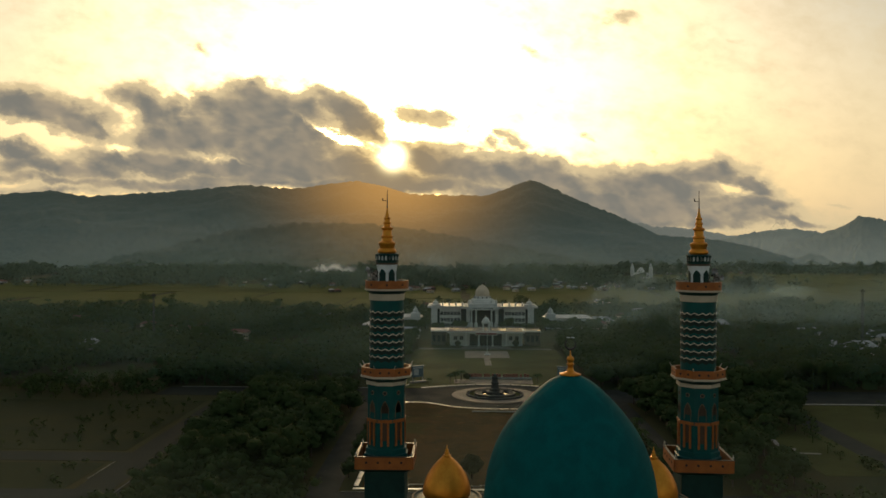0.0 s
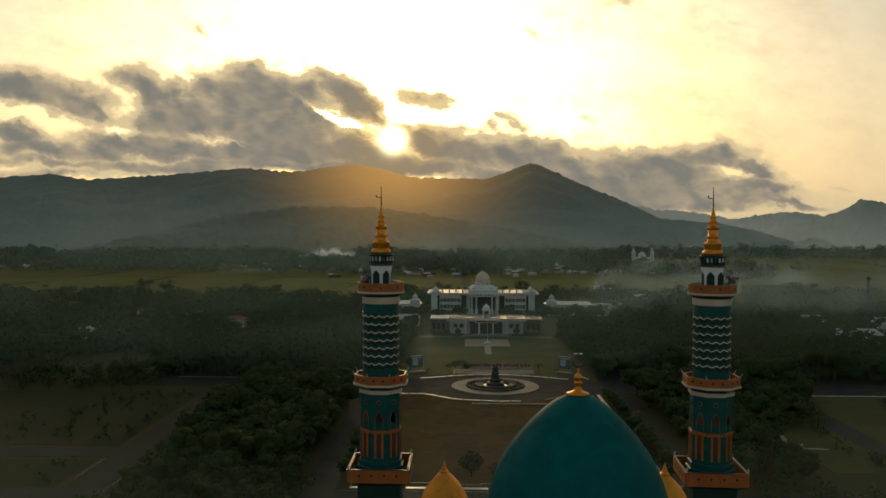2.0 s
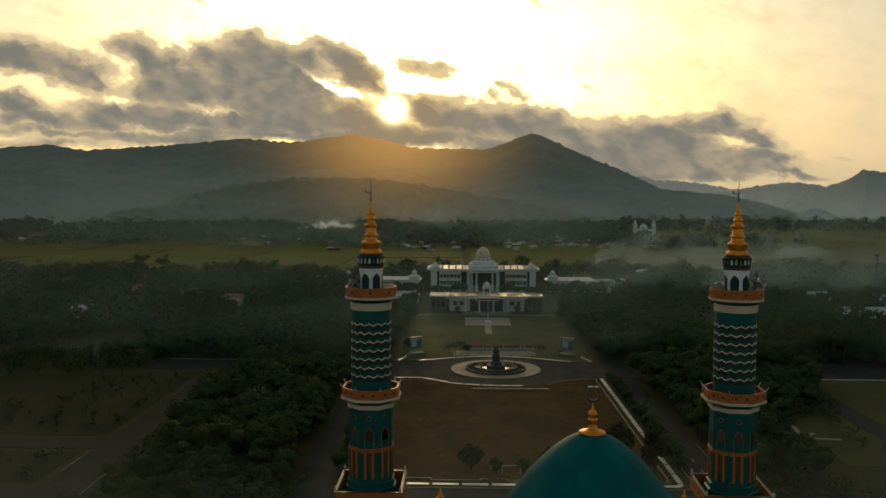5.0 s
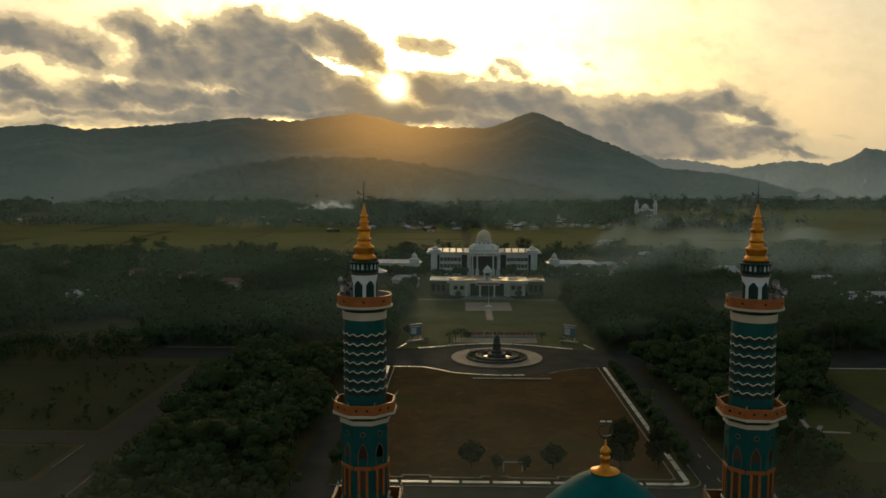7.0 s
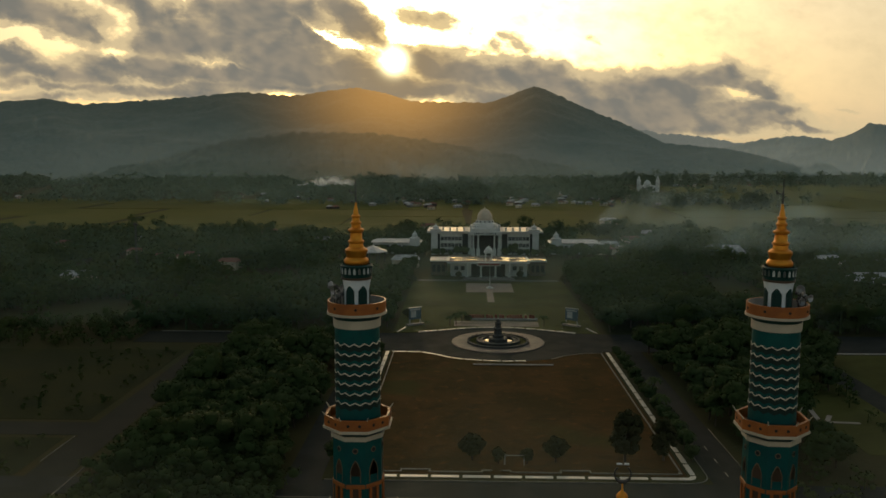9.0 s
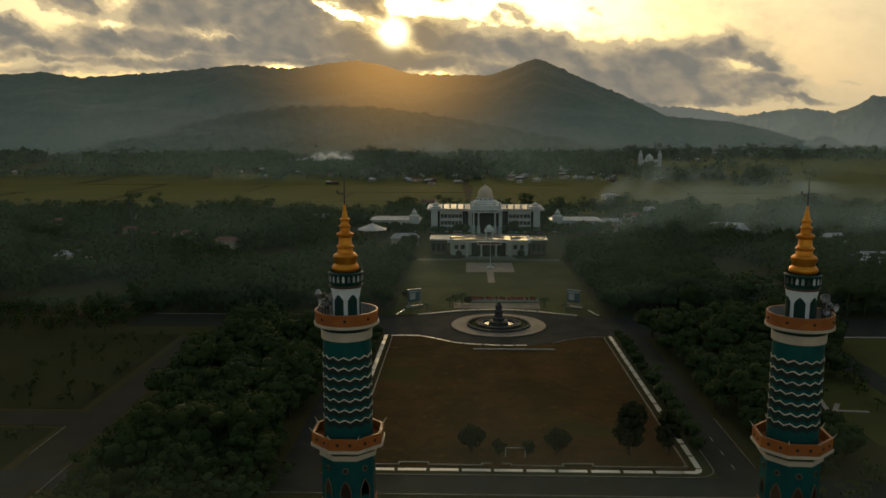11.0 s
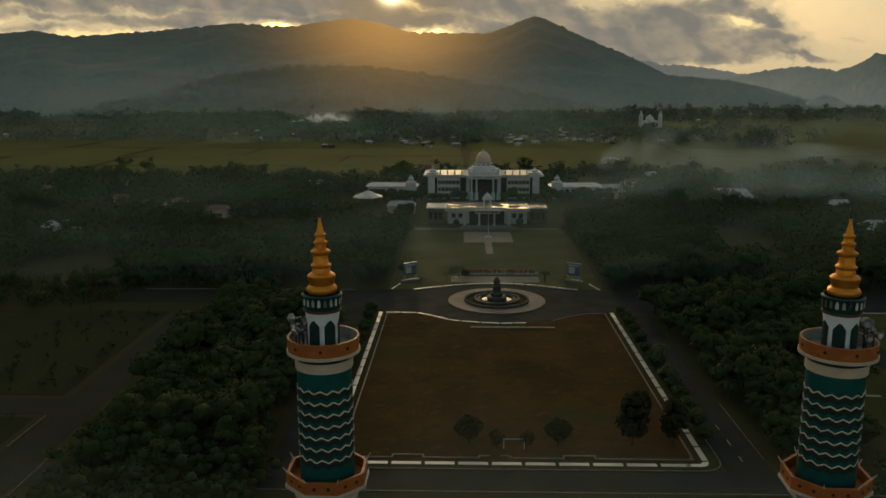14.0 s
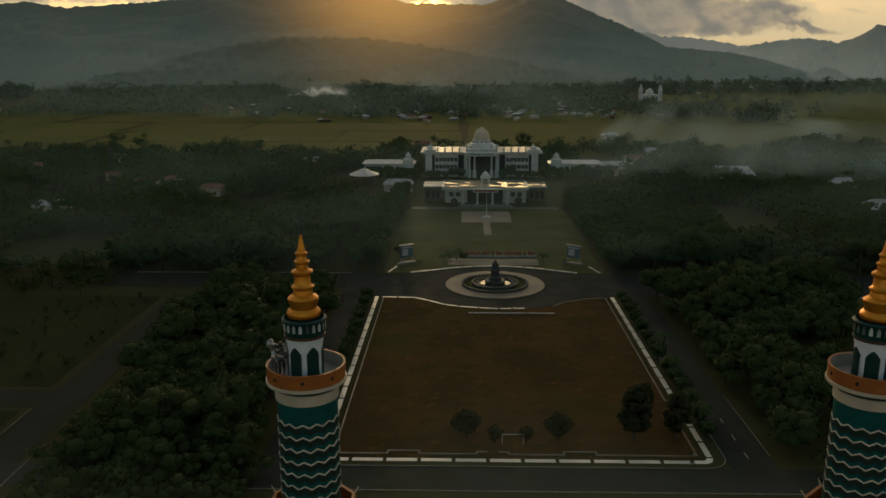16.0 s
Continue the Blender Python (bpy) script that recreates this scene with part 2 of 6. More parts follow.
M = dict(
    grass=material("grass", (0.042, 0.052, 0.014), 0.9, 0, 0.35, 0.03, 0.8, 0.5, (0.055, 0.050, 0.016), spec=0.04, depth=0.2),
    lawn=material("lawn_grass", (0.058, 0.064, 0.018), 0.9, 0, 0.3, 0.05, 1.5, 0.5, (0.042, 0.048, 0.014), spec=0.04, depth=0.1),
    paddy=material("paddy", (0.070, 0.078, 0.012), 0.9, 0, 0.3, 0.012, 0.15, 0.3, (0.060, 0.074, 0.014), spec=0.04, depth=0.3),
    paddy2=material("ripe_paddy", (0.068, 0.076, 0.016), 0.9, 0, 0.3, 0.012, 0.15, 0.3, (0.058, 0.066, 0.014), spec=0.04, depth=0.3),
    soil=material("scrub_soil", (0.032, 0.042, 0.020), 0.95, 0, 0.4, 0.02, 0.5, 0.6, (0.046, 0.040, 0.018), spec=0.04, depth=0.3, hue=0.03),
    ringpave=material("brown_paving", (0.105, 0.088, 0.070), 0.65, 0, 0.3, 0.2, 3, 0.3, (0.085, 0.072, 0.058), depth=0.02),
    asphalt=material("asphalt", (0.022, 0.027, 0.025), 0.9, 0, 0.3, 0.12, 4, 0.3, (0.016, 0.020, 0.018), depth=0.02, spec=0.1),
    paving=material("paving", (0.165, 0.155, 0.135), 0.65, 0, 0.3, 0.2, 3, 0.3, (0.15, 0.135, 0.12), depth=0.02),
    tilewhite=material("white_tile", (0.60, 0.55, 0.46), 0.24, 0, 0.15, 0.5, 4, 0.1, (0.58, 0.54, 0.47), depth=0.01),
    kerb=material("kerb_paint", (0.36, 0.34, 0.31), 0.5, 0, 0.3, 0.6, 5, 0.2, depth=0.01),
    oldkerb=material("worn_kerb", (0.15, 0.14, 0.12), 0.6, 0, 0.35, 0.6, 5, 0.2, (0.09, 0.085, 0.07), depth=0.01),
    darkgrass=material("scrub_grass", (0.016, 0.022, 0.008), 0.9, 0, 0.35, 0.05, 0.8, 0.5, (0.026, 0.030, 0.010), spec=0.04, depth=0.2),
    oldroad=material("worn_asphalt", (0.019, 0.022, 0.018), 0.9, 0, 0.35, 0.1, 4, 0.3, (0.026, 0.029, 0.023), depth=0.02, spec=0.06),
    concrete=material("concrete", (0.30, 0.29, 0.27), 0.8, 0, 0.3, 0.4, 5, 0.3, depth=0.02),
    white=material("white_paint", (0.50, 0.52, 0.49), 0.6, 0, 0.15, 0.25, 4, 0.1, (0.42, 0.44, 0.42), depth=0.01),
    lantern=material("lantern_white", (0.66, 0.70, 0.72), 0.55, 0, 0.12, 0.6, 5, 0.08, (0.56, 0.60, 0.62), depth=0.01),
    offwhite=material("cream_paint", (0.50, 0.43, 0.32), 0.55, 0, 0.15, 0.4, 4, 0.1, depth=0.01),
    teal=material("teal_tile", (0.003, 0.074, 0.066), 0.45, 0, 0.25, 0.5, 6, 0.1, (0.003, 0.056, 0.055), depth=0.01, spec=0.2),
    zigzag=material("cream_glaze", (0.68, 0.60, 0.47), 0.4, 0, 0.2, 0.8, 6, 0.1, (0.56, 0.48, 0.37), depth=0.01),
    tealdark=material("dark_teal_tile", (0.007, 0.040, 0.034), 0.5, 0, 0.3, 0.6, 6, 0.1, depth=0.01, spec=0.2),
    dome=material("dome_enamel", (0.004, 0.104, 0.104), 0.62, 0, 0.5, 0.5, 5.0, 0.3, (0.004, 0.078, 0.082), depth=0.03, spec=0.04),
    orange=material("orange_paint", (0.33, 0.098, 0.010), 0.55, 0, 0.25, 0.7, 6, 0.1, (0.25, 0.072, 0.008), depth=0.01),
    brown=material("brown_tile", (0.060, 0.032, 0.014), 0.5, 0, 0.25, 0.7, 6, 0.1, depth=0.01),
    gold=material("gold_leaf", (0.64, 0.27, 0.030), 0.42, 0.8, 0.15, 0.8, 7, 0.08, (0.56, 0.21, 0.020), depth=0.01),
    course=material("dark_course", (0.015, 0.030, 0.024), 0.5, 0, 0.25, 0.7, 6, 0.1, depth=0.01, spec=0.2),
    tan=material("tan_moulding", (0.17, 0.11, 0.055), 0.5, 0, 0.25, 0.7, 6, 0.1, depth=0.01),
    # near-black for holes and openings, their inner shade put into the colour
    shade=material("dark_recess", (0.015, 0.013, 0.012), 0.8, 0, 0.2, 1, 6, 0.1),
    bark=material("bark", (0.085, 0.062, 0.042), 0.9, 0, 0.4, 1.5, 9, 0.6, depth=0.05),
    leaf=material("leaves", (0.045, 0.077, 0.024), 0.8, 0, 0.15, 0.25, 3, 0.0, (0.042, 0.067, 0.021), island=0.06, spec=0.12, hue=0.03),
    leaf2=material("dark_leaves", (0.041, 0.068, 0.023), 0.8, 0, 0.15, 0.25, 3, 0.0, (0.037, 0.060, 0.020), island=0.06, spec=0.12, hue=0.03),
    ovalleaf=material("glossy_dark_leaves", (0.050, 0.056, 0.024), 0.8, 0, 0.15, 0.25, 3, 0.0, (0.056, 0.058, 0.024), island=0.06, spec=0.08),
    # paler, bluer leaf copy: the haze of distance put into the base colour
    hazeleaf=material("distant_leaves", (0.104, 0.140, 0.088), 0.85, 0, 0.15, 0.05, 3, 0.0, (0.091, 0.122, 0.075), island=0.06, spec=0.05),
    # slightly bluer leaf copy, haze over the woods put into the colour
    eastleaf=material("dusty_leaves", (0.046, 0.081, 0.033), 0.85, 0, 0.15, 0.1, 3, 0.0, (0.042, 0.072, 0.028), island=0.06, spec=0.05, hue=0.03),
    wood=material("far_forest", (0.020, 0.028, 0.014), 0.9, 0, 0.4, 0.012, 0.07, 0.7, (0.027, 0.032, 0.016), spec=0.1, depth=6.0),
    roofw=material("pale_metal_roof", (0.46, 0.46, 0.45), 0.42, 0, 0.2, 0.2, 2, 0.15, depth=0.02),
    oldroof=material("weathered_roof", (0.34, 0.35, 0.35), 0.6, 0, 0.3, 0.2, 2, 0.15, (0.22, 0.23, 0.23), depth=0.02),
    roofr=material("red_clay_roof", (0.15, 0.055, 0.035), 0.7, 0, 0.3, 0.3, 3, 0.3, depth=0.02),
    glass=material("window_glass", (0.02, 0.026, 0.03), 0.12, 0, 0.2, 0.4, 3, 0.0),
    bay=material("brown_wall", (0.075, 0.050, 0.036), 0.5, 0, 0.2, 0.3, 3, 0.1, (0.03, 0.03, 0.026), depth=0.01),
    darkstone=material("dark_stone", (0.060, 0.062, 0.055), 0.7, 0, 0.3, 0.5, 5, 0.3, (0.040, 0.042, 0.038), depth=0.02, spec=0.2),
    sheen=material("glossy_roof", (0.26, 0.20, 0.165), 0.34, 0, 0.2, 0.2, 2, 0.05, (0.32, 0.29, 0.26), depth=0.01),
    metal=material("grey_metal", (0.36, 0.36, 0.36), 0.4, 0.7, 0.2, 1, 8, 0.1, depth=0.005),
    darkmetal=material("dark_metal", (0.05, 0.05, 0.05), 0.5, 0.5, 0.2, 1, 8, 0.1, depth=0.005),
    red=material("red_paint", (0.20, 0.034, 0.020), 0.55, 0, 0.2, 0.8, 6, 0.1, depth=0.01),
    blue=material("blue_board", (0.045, 0.085, 0.11), 0.45, 0, 0.2, 0.5, 4, 0.05, depth=0.01),
    water=material("fountain_water", (0.02, 0.03, 0.03), 0.14, 0, 0.2, 0.8, 3, 0.25, depth=0.02),
)


def dry_field():
    """Trodden dry grass: rusty and bare patches at three sizes, greener drifts between them."""
    m = material("dry_grass", (0.068, 0.037, 0.011), 0.95, 0, 0.4, 0.05, 0.9, 0.6, (0.042, 0.030, 0.010), spec=0.03, depth=0.2)
    N = Net(m.node_tree, keep=True)
    b = [n for n in N.n if n.type == "BSDF_PRINCIPLED"][0]
    col = b.inputs["Base Color"].links[0].from_socket
    co = N.n.new("ShaderNodeTexCoord").outputs["Object"]
    col = N.mix(N.ramp(N.noise(co, 0.19, 5, 0.62, 0.5), 0.50, 0.66, 0.0, 0.75), col, (0.034, 0.026, 0.010))
    col = N.mix(N.ramp(N.noise(co, 0.30, 4, 0.65, 0.3), 0.56, 0.70, 0.0, 0.7), col, (0.108, 0.048, 0.012))
    col = N.mix(N.ramp(N.noise(co, 0.028, 3, 0.5, 0.3), 0.56, 0.68, 0.0, 0.6), col, (0.040, 0.044, 0.012))
    N.link(col, b.inputs["Base Color"])
    return m


M["dry"] = dry_field()


def let_light_through(m, share):
    """Leaves pass part of the light that falls on their far side."""
    N = Net(m.node_tree, keep=True)
    b = [n for n in N.n if n.type == "BSDF_PRINCIPLED"][0]
    o = [n for n in N.n if n.type == "OUTPUT_MATERIAL"][0]
    col = b.inputs["Base Color"].links[0].from_socket
    tl, mx = N.n.new("ShaderNodeBsdfTranslucent"), N.n.new("ShaderNodeMixShader")
    N.link(col, tl.inputs[0])
    mx.inputs[0].default_value = share
    N.link(b.outputs[0], mx.inputs[1]), N.link(tl.outputs[0], mx.inputs[2]), N.link(mx.outputs[0], o.inputs[0])


for key in ("leaf", "leaf2", "ovalleaf", "hazeleaf", "eastleaf"):
    let_light_through(M[key], 0.30)


# ---------- mesh helpers ----------
def finish(name, bm, mat, parent=None, label="", smooth=False):
    me = bpy.data.meshes.new(name)
    bm.to_mesh(me)
    bm.free()
    for m in mat if isinstance(mat, (list, tuple)) else (mat,):
        me.materials.append(m)
    if smooth:
        me.polygons.foreach_set("use_smooth", [True] * len(me.polygons))
    ob = new(name, me)
    if parent is not None:
        ob.parent = parent
    if label:
        ob["label"] = label
    return ob


part = finish


def raw(name, verts, faces, mat, parent=None, label=""):
    me = bpy.data.meshes.new(name)
    me.from_pydata([tuple(v) for v in verts], [], [tuple(f) for f in faces])
    me.materials.append(mat)
    ob = new(name, me)
    if parent is not None:
        ob.parent = parent
    if label:
        ob["label"] = label
    return ob


def thing(name, x, y, z, label, category, group="", rz=0.0):
    ob = new(name)
    ob.empty_display_size = 0.5
    ob.matrix_world = pose(x, y, z, 0, 0, rz)
    return tagged(ob, label, category, group)


def again(ob, parent, m, label=""):
    """The same mesh once more, as another part."""
    o = new(ob.name.split(".")[0], ob.data)
    o.parent = parent
    o.matrix_local = m
    if label:
        o["label"] = label
    return o


def box(bm, x0, x1, y0, y1, z0, z1, bev=0.0):
    g = bmesh.ops.create_cube(bm, size=1.0, matrix=Matrix.LocRotScale(((x0 + x1) / 2, (y0 + y1) / 2, (z0 + z1) / 2), None, (abs(x1 - x0), abs(y1 - y0), abs(z1 - z0))))
    if bev:
        es = list({e for vv in g["verts"] for e in vv.link_edges})
        bmesh.ops.bevel(bm, geom=es, offset=bev, segments=1, affect="EDGES")
    return bm


def lathe(bm, prof, seg=32, x=0.0, y=0.0, turn=0.0, close=True, z=0.0):
    """A turned form from (radius, height) pairs."""
    rings = []
    for r, h in prof:
        rings.append([bm.verts.new((x + r * math.cos(turn + 2 * math.pi * i / seg), y + r * math.sin(turn + 2 * math.pi * i / seg), z + h)) for i in range(seg)])
    for a, b in zip(rings, rings[1:]):
        for i in range(seg):
            bm.faces.new((a[i], a[(i + 1) % seg], b[(i + 1) % seg], b[i]))
    if close:
        bm.faces.new(rings[-1])
        bm.faces.new(list(reversed(rings[0])))
    return bm


def tube(bm, a, b, r, seg=8, r2=None):
    a, b = Vector(a), Vector(b)
    q = (b - a).to_track_quat("Z", "Y").to_matrix().to_4x4()
    n0 = len(bm.verts)
    lathe(bm, [(r, 0), (r if r2 is None else r2, (b - a).length)], seg)
    bm.verts.ensure_lookup_table()
    m = Matrix.Translation(a) @ q
    for vv in list(bm.verts)[n0:]:
        vv.co = m @ vv.co
    return bm


def slab(bm, poly, z0, z1):
    """An upright prism over a polygon of (x, y)."""
    lo = [bm.verts.new((x, y, z0)) for x, y in poly]
    hi = [bm.verts.new((x, y, z1)) for x, y in poly]
    n = len(poly)
    bm.faces.new(hi)
    bm.faces.new(list(reversed(lo)))
    for i in range(n):
        bm.faces.new((lo[i], lo[(i + 1) % n], hi[(i + 1) % n], hi[i]))
    bmesh.ops.recalc_face_normals(bm, faces=bm.faces)
    return bm


def arch_outline(w, h0, h1, n=8, pointed=True):
    """(across, up) points of an arched opening, from its foot round to its foot."""
    pts = [(-w / 2, 0), (-w / 2, h0)]
    for i in range(1, n):
        a = math.pi * i / n
        c = -math.cos(a) * w / 2
        s = math.sin(a)
        s = 1 - abs(math.cos(a)) ** (1.5 if pointed else 2)
        pts.append((c, h0 + (h1 - h0) * max(s, 0) ** (0.9 if pointed else 0.5)))
    pts += [(w / 2, h0), (w / 2, 0)]
    return pts


# ---------- ground, roads ----------
def structure(ob, label, category):
    return tagged(ob, label, category, kind="structure")


def sheet(name, x0, x1, y0, y1, z, mat, label, category, step=None):
    bm = bmesh.new()
    slab(bm, [(x0, y0), (x1, y0), (x1, y1), (x0, y1)], z - 0.3, z)
    return structure(finish(name, bm, mat), label, category)


def build_ground():
    bm = bmesh.new()
    bmesh.ops.create_grid(bm, x_segments=60, y_segments=60, size=1, matrix=Matrix.LocRotScale((0, 1900, 0), None, (6000, 3000, 1)))
    structure(finish("ground", bm, M["soil"]), "flat dark scrub ground reaching to the hills", "ground")


build_ground()
sheet("road_front", -200, 200, 170.4, 178.6, 0.06, M["asphalt"], "grey asphalt road along the square", "road")
sheet("road_east", 50.6, 59.0, 178.6, 286.9, 0.06, M["asphalt"], "grey asphalt road beside the square", "road")
sheet("road_west", -36.5, -29.0, 178.6, 286.9, 0.06, M["asphalt"], "grey asphalt road beside the square", "road")
sheet("road_cross_west", -116, -37.02, 296.0, 313.0, 0.062, M["oldroad"], "worn asphalt road past the plantation", "road")
sheet("road_cross", -37, 260, 287.0, 313.0, 0.065, M["asphalt"], "wide grey asphalt road past the fountain", "road")
sheet("road_diagonal", -90.5, -81.5, 60, 287, 0.055, M["oldroad"], "worn asphalt side road", "road")
sheet("road_far_east", 108.0, 115.6, 178.6, 286.9, 0.058, M["asphalt"], "grey asphalt side road among grass", "road")
sheet("road_branch", -260, -90.5, 203, 212, 0.05, M["oldroad"], "narrow asphalt side road", "road")


def build_square():
    # the parade field of dry grass, its far edge bowed in round the fountain
    bow = [(46.2, 285.0), (40, 284.6), (33, 281), (28, 276.6), (20, 274.2), (12, 273.6), (6, 274.4), (0, 275.8), (-4, 277.4), (-9, 281.5), (-14, 284.8), (-24, 285.0)]
    bm = bmesh.new()
    slab(bm, [(-24, 182.2), (46.2, 182.2)] + bow, -0.2, 0.10)
    structure(finish("parade_field", bm, M["dry"]), "parade field of brown dry grass", "field")
    bm = bmesh.new()
    slab(bm, [(-24, 286.99), (46.2, 286.99), (46.2, 285.2)] + [(x, y + 0.3) for x, y in bow[1:-1]] + [(-24, 285.3)], -0.2, 0.065)
    structure(finish("road_bay", bm, M["asphalt"]), "asphalt apron bowed towards the field", "road")
    # far lawn in front of the offices
    bm = bmesh.new()
    edge = [(-26, 313.4), (-17, 314.4), (-10, 317.4), (-3, 320.6), (5, 323.0), (12, 323.8), (19, 323.0), (27, 320.6), (34, 317.4), (41, 314.4), (50, 313.4)]
    slab(bm, edge + [(50, 432), (-26, 432)], -0.2, 0.12)
    structure(finish("lawn", bm, M["lawn"]), "mown green lawn before the government offices", "lawn")
    bm = bmesh.new()
    slab(bm, [(-26, 313.02), (50, 313.02)] + [(x, y - 0.2) for x, y in reversed(edge)], -0.2, 0.068)
    structure(finish("road_bay", bm, M["asphalt"]), "asphalt apron bowed towards the lawn", "road")
    walk_ = structure(new("square_pavement"), "footpath of pale tiled panels round the dry field", "pavement")
    # tiled footpath panels: front, then both sides
    bm = bmesh.new()
    box(bm, -2.85, 2.85, -0.56, 0.56, 0, 0.2, 0.04)
    first = part("tile_panel", bm, M["tilewhite"], walk_)
    first.location = (-23.0, 181.0, 0)
    x = -23.0 + 6.45
    while x < 42:
        again(first, walk_, pose(x, 181.0, 0))
        x += 6.45
    for sx, y1 in ((47.6, 284), (-25.4, 284)):
        y = 186.0
        while y < y1:
            again(first, walk_, pose(sx, y, 0, 0, 0, 90))
            y += 6.45
    bm = bmesh.new()
    slab(bm, [(43.4, 180.44), (46.6, 180.44), (47.6, 181.1), (48.15, 182.5), (47.0, 182.5), (46.4, 181.56), (43.4, 181.56)], 0, 0.2)
    part("corner_panel", bm, M["tilewhite"], walk_)
    bm = bmesh.new()
    slab(bm, [(-28.6, 178.8), (46.2, 178.9), (48.4, 179.6), (49.8, 181.2), (50.3, 183.2), (50.3, 286.6), (46.4, 286.6), (46.4, 182.1), (-24.2, 182.1), (-24.2, 286.6), (-28.6, 286.6)], -0.2, 0.12)
    part("verge", bm, M["soil"], walk_, "dark earth verge")
    # low kerb inside the footpath with its jogs
    line = [(-23.4, 183.3), (-13, 183.3), (-13, 184.5), (-7, 184.5), (-7, 183.3), (4, 183.3), (4, 184.2), (6, 184.2)]
    line2 = [(8.2, 184.2), (10, 184.2), (10, 183.3), (20.5, 183.3), (20.5, 184.5), (26.6, 184.5), (26.6, 183.3), (45, 183.3), (45.4, 184.2), (45.4, 284)]
    line3 = [(-23.3, 183.4), (-23.3, 284.6)]
    for pl in (line, line2, line3):
        for a, b in zip(pl, pl[1:]):
            bm = bmesh.new()
            w = 0.14
            box(bm, min(a[0], b[0]) - w, max(a[0], b[0]) + w, min(a[1], b[1]) - w, max(a[1], b[1]) + w, 0, 0.3, 0.03)
            part("kerb", bm, M["oldkerb"], walk_)
    kerbs = structure(new("kerbs"), "white painted kerbs round the fountain roundabout", "kerb")

    def run(pts, length=4.6, gap=0.5, w=0.26, h=0.24, mat="tilewhite"):
        for a, b in zip(pts, pts[1:]):
            d = math.hypot(b[0] - a[0], b[1] - a[1])
            n = max(1, round(d / (length + gap)))
            for i in range(n):
                f = (i + 0.5) / n
                bm = bmesh.new()
                box(bm, -(d / n - gap) / 2, (d / n - gap) / 2, -w, w, 0, h, 0.04)
                o = part("kerb", bm, M[mat], kerbs)
                o.matrix_local = pose(a[0] + (b[0] - a[0]) * f, a[1] + (b[1] - a[1]) * f, 0.04, 0, 0, math.degrees(math.atan2(b[1] - a[1], b[0] - a[0])))
    run(list(reversed(bow))[:8])
    run(bow[:4], 8, 0.2, 0.14, 0.16, "oldkerb")
    run([(p[0], p[1]) for p in edge[1:-1]])
    run([(-24.6, 314.2), (-22.0, 323)], 6, 0.5, 0.2)
    run([(48.6, 314.2), (46.0, 323)], 6)
    run([(118, 286.6), (260, 286.6)], 30, 0.2, 0.35, 0.24, "kerb")
    run([(-112, 313.4), (-37, 313.4)], 20, 0.2, 0.2, 0.2, "oldkerb")
    run([(-91, 186), (-91, 202)], 20, 0.2, 0.1, 0.2, "oldkerb")
    run([(-80, 150), (-80, 186)], 20, 0.2, 0.1, 0.2, "oldkerb")
    # kerb of the verge, rounded at the corner of the two roads
    arc = [(46.2 + 4.2 * math.cos(radians(a)), 183.0 + 4.2 * math.sin(radians(a))) for a in range(-90, 1, 15)]
    run([(-28.4, 178.7), (46.2, 178.8)], 18, 0.1, 0.1, 0.14, "oldkerb")
    run(arc, 2, 0.02, 0.1, 0.16, "oldkerb")
    run([(50.45, 183.2), (50.45, 286.4)], 18, 0.1, 0.1, 0.14, "oldkerb")
    run([(59.15, 184), (59.15, 212)], 18, 0.1, 0.06, 0.14, "oldkerb")
    run([(-36.6, 170.1), (190, 170.1)], 40, 0.2, 0.12, 0.12, "oldkerb")
    # low white platform on the field
    st = thing("low_platform", 15.5, 269.2, 0.1, "long low white concrete step on the dry field", "step")
    bm = bmesh.new()
    box(bm, -12.5, 12.5, -0.35, 0.35, 0, 0.3, 0.05)
    part("step", bm, M["concrete"], st)


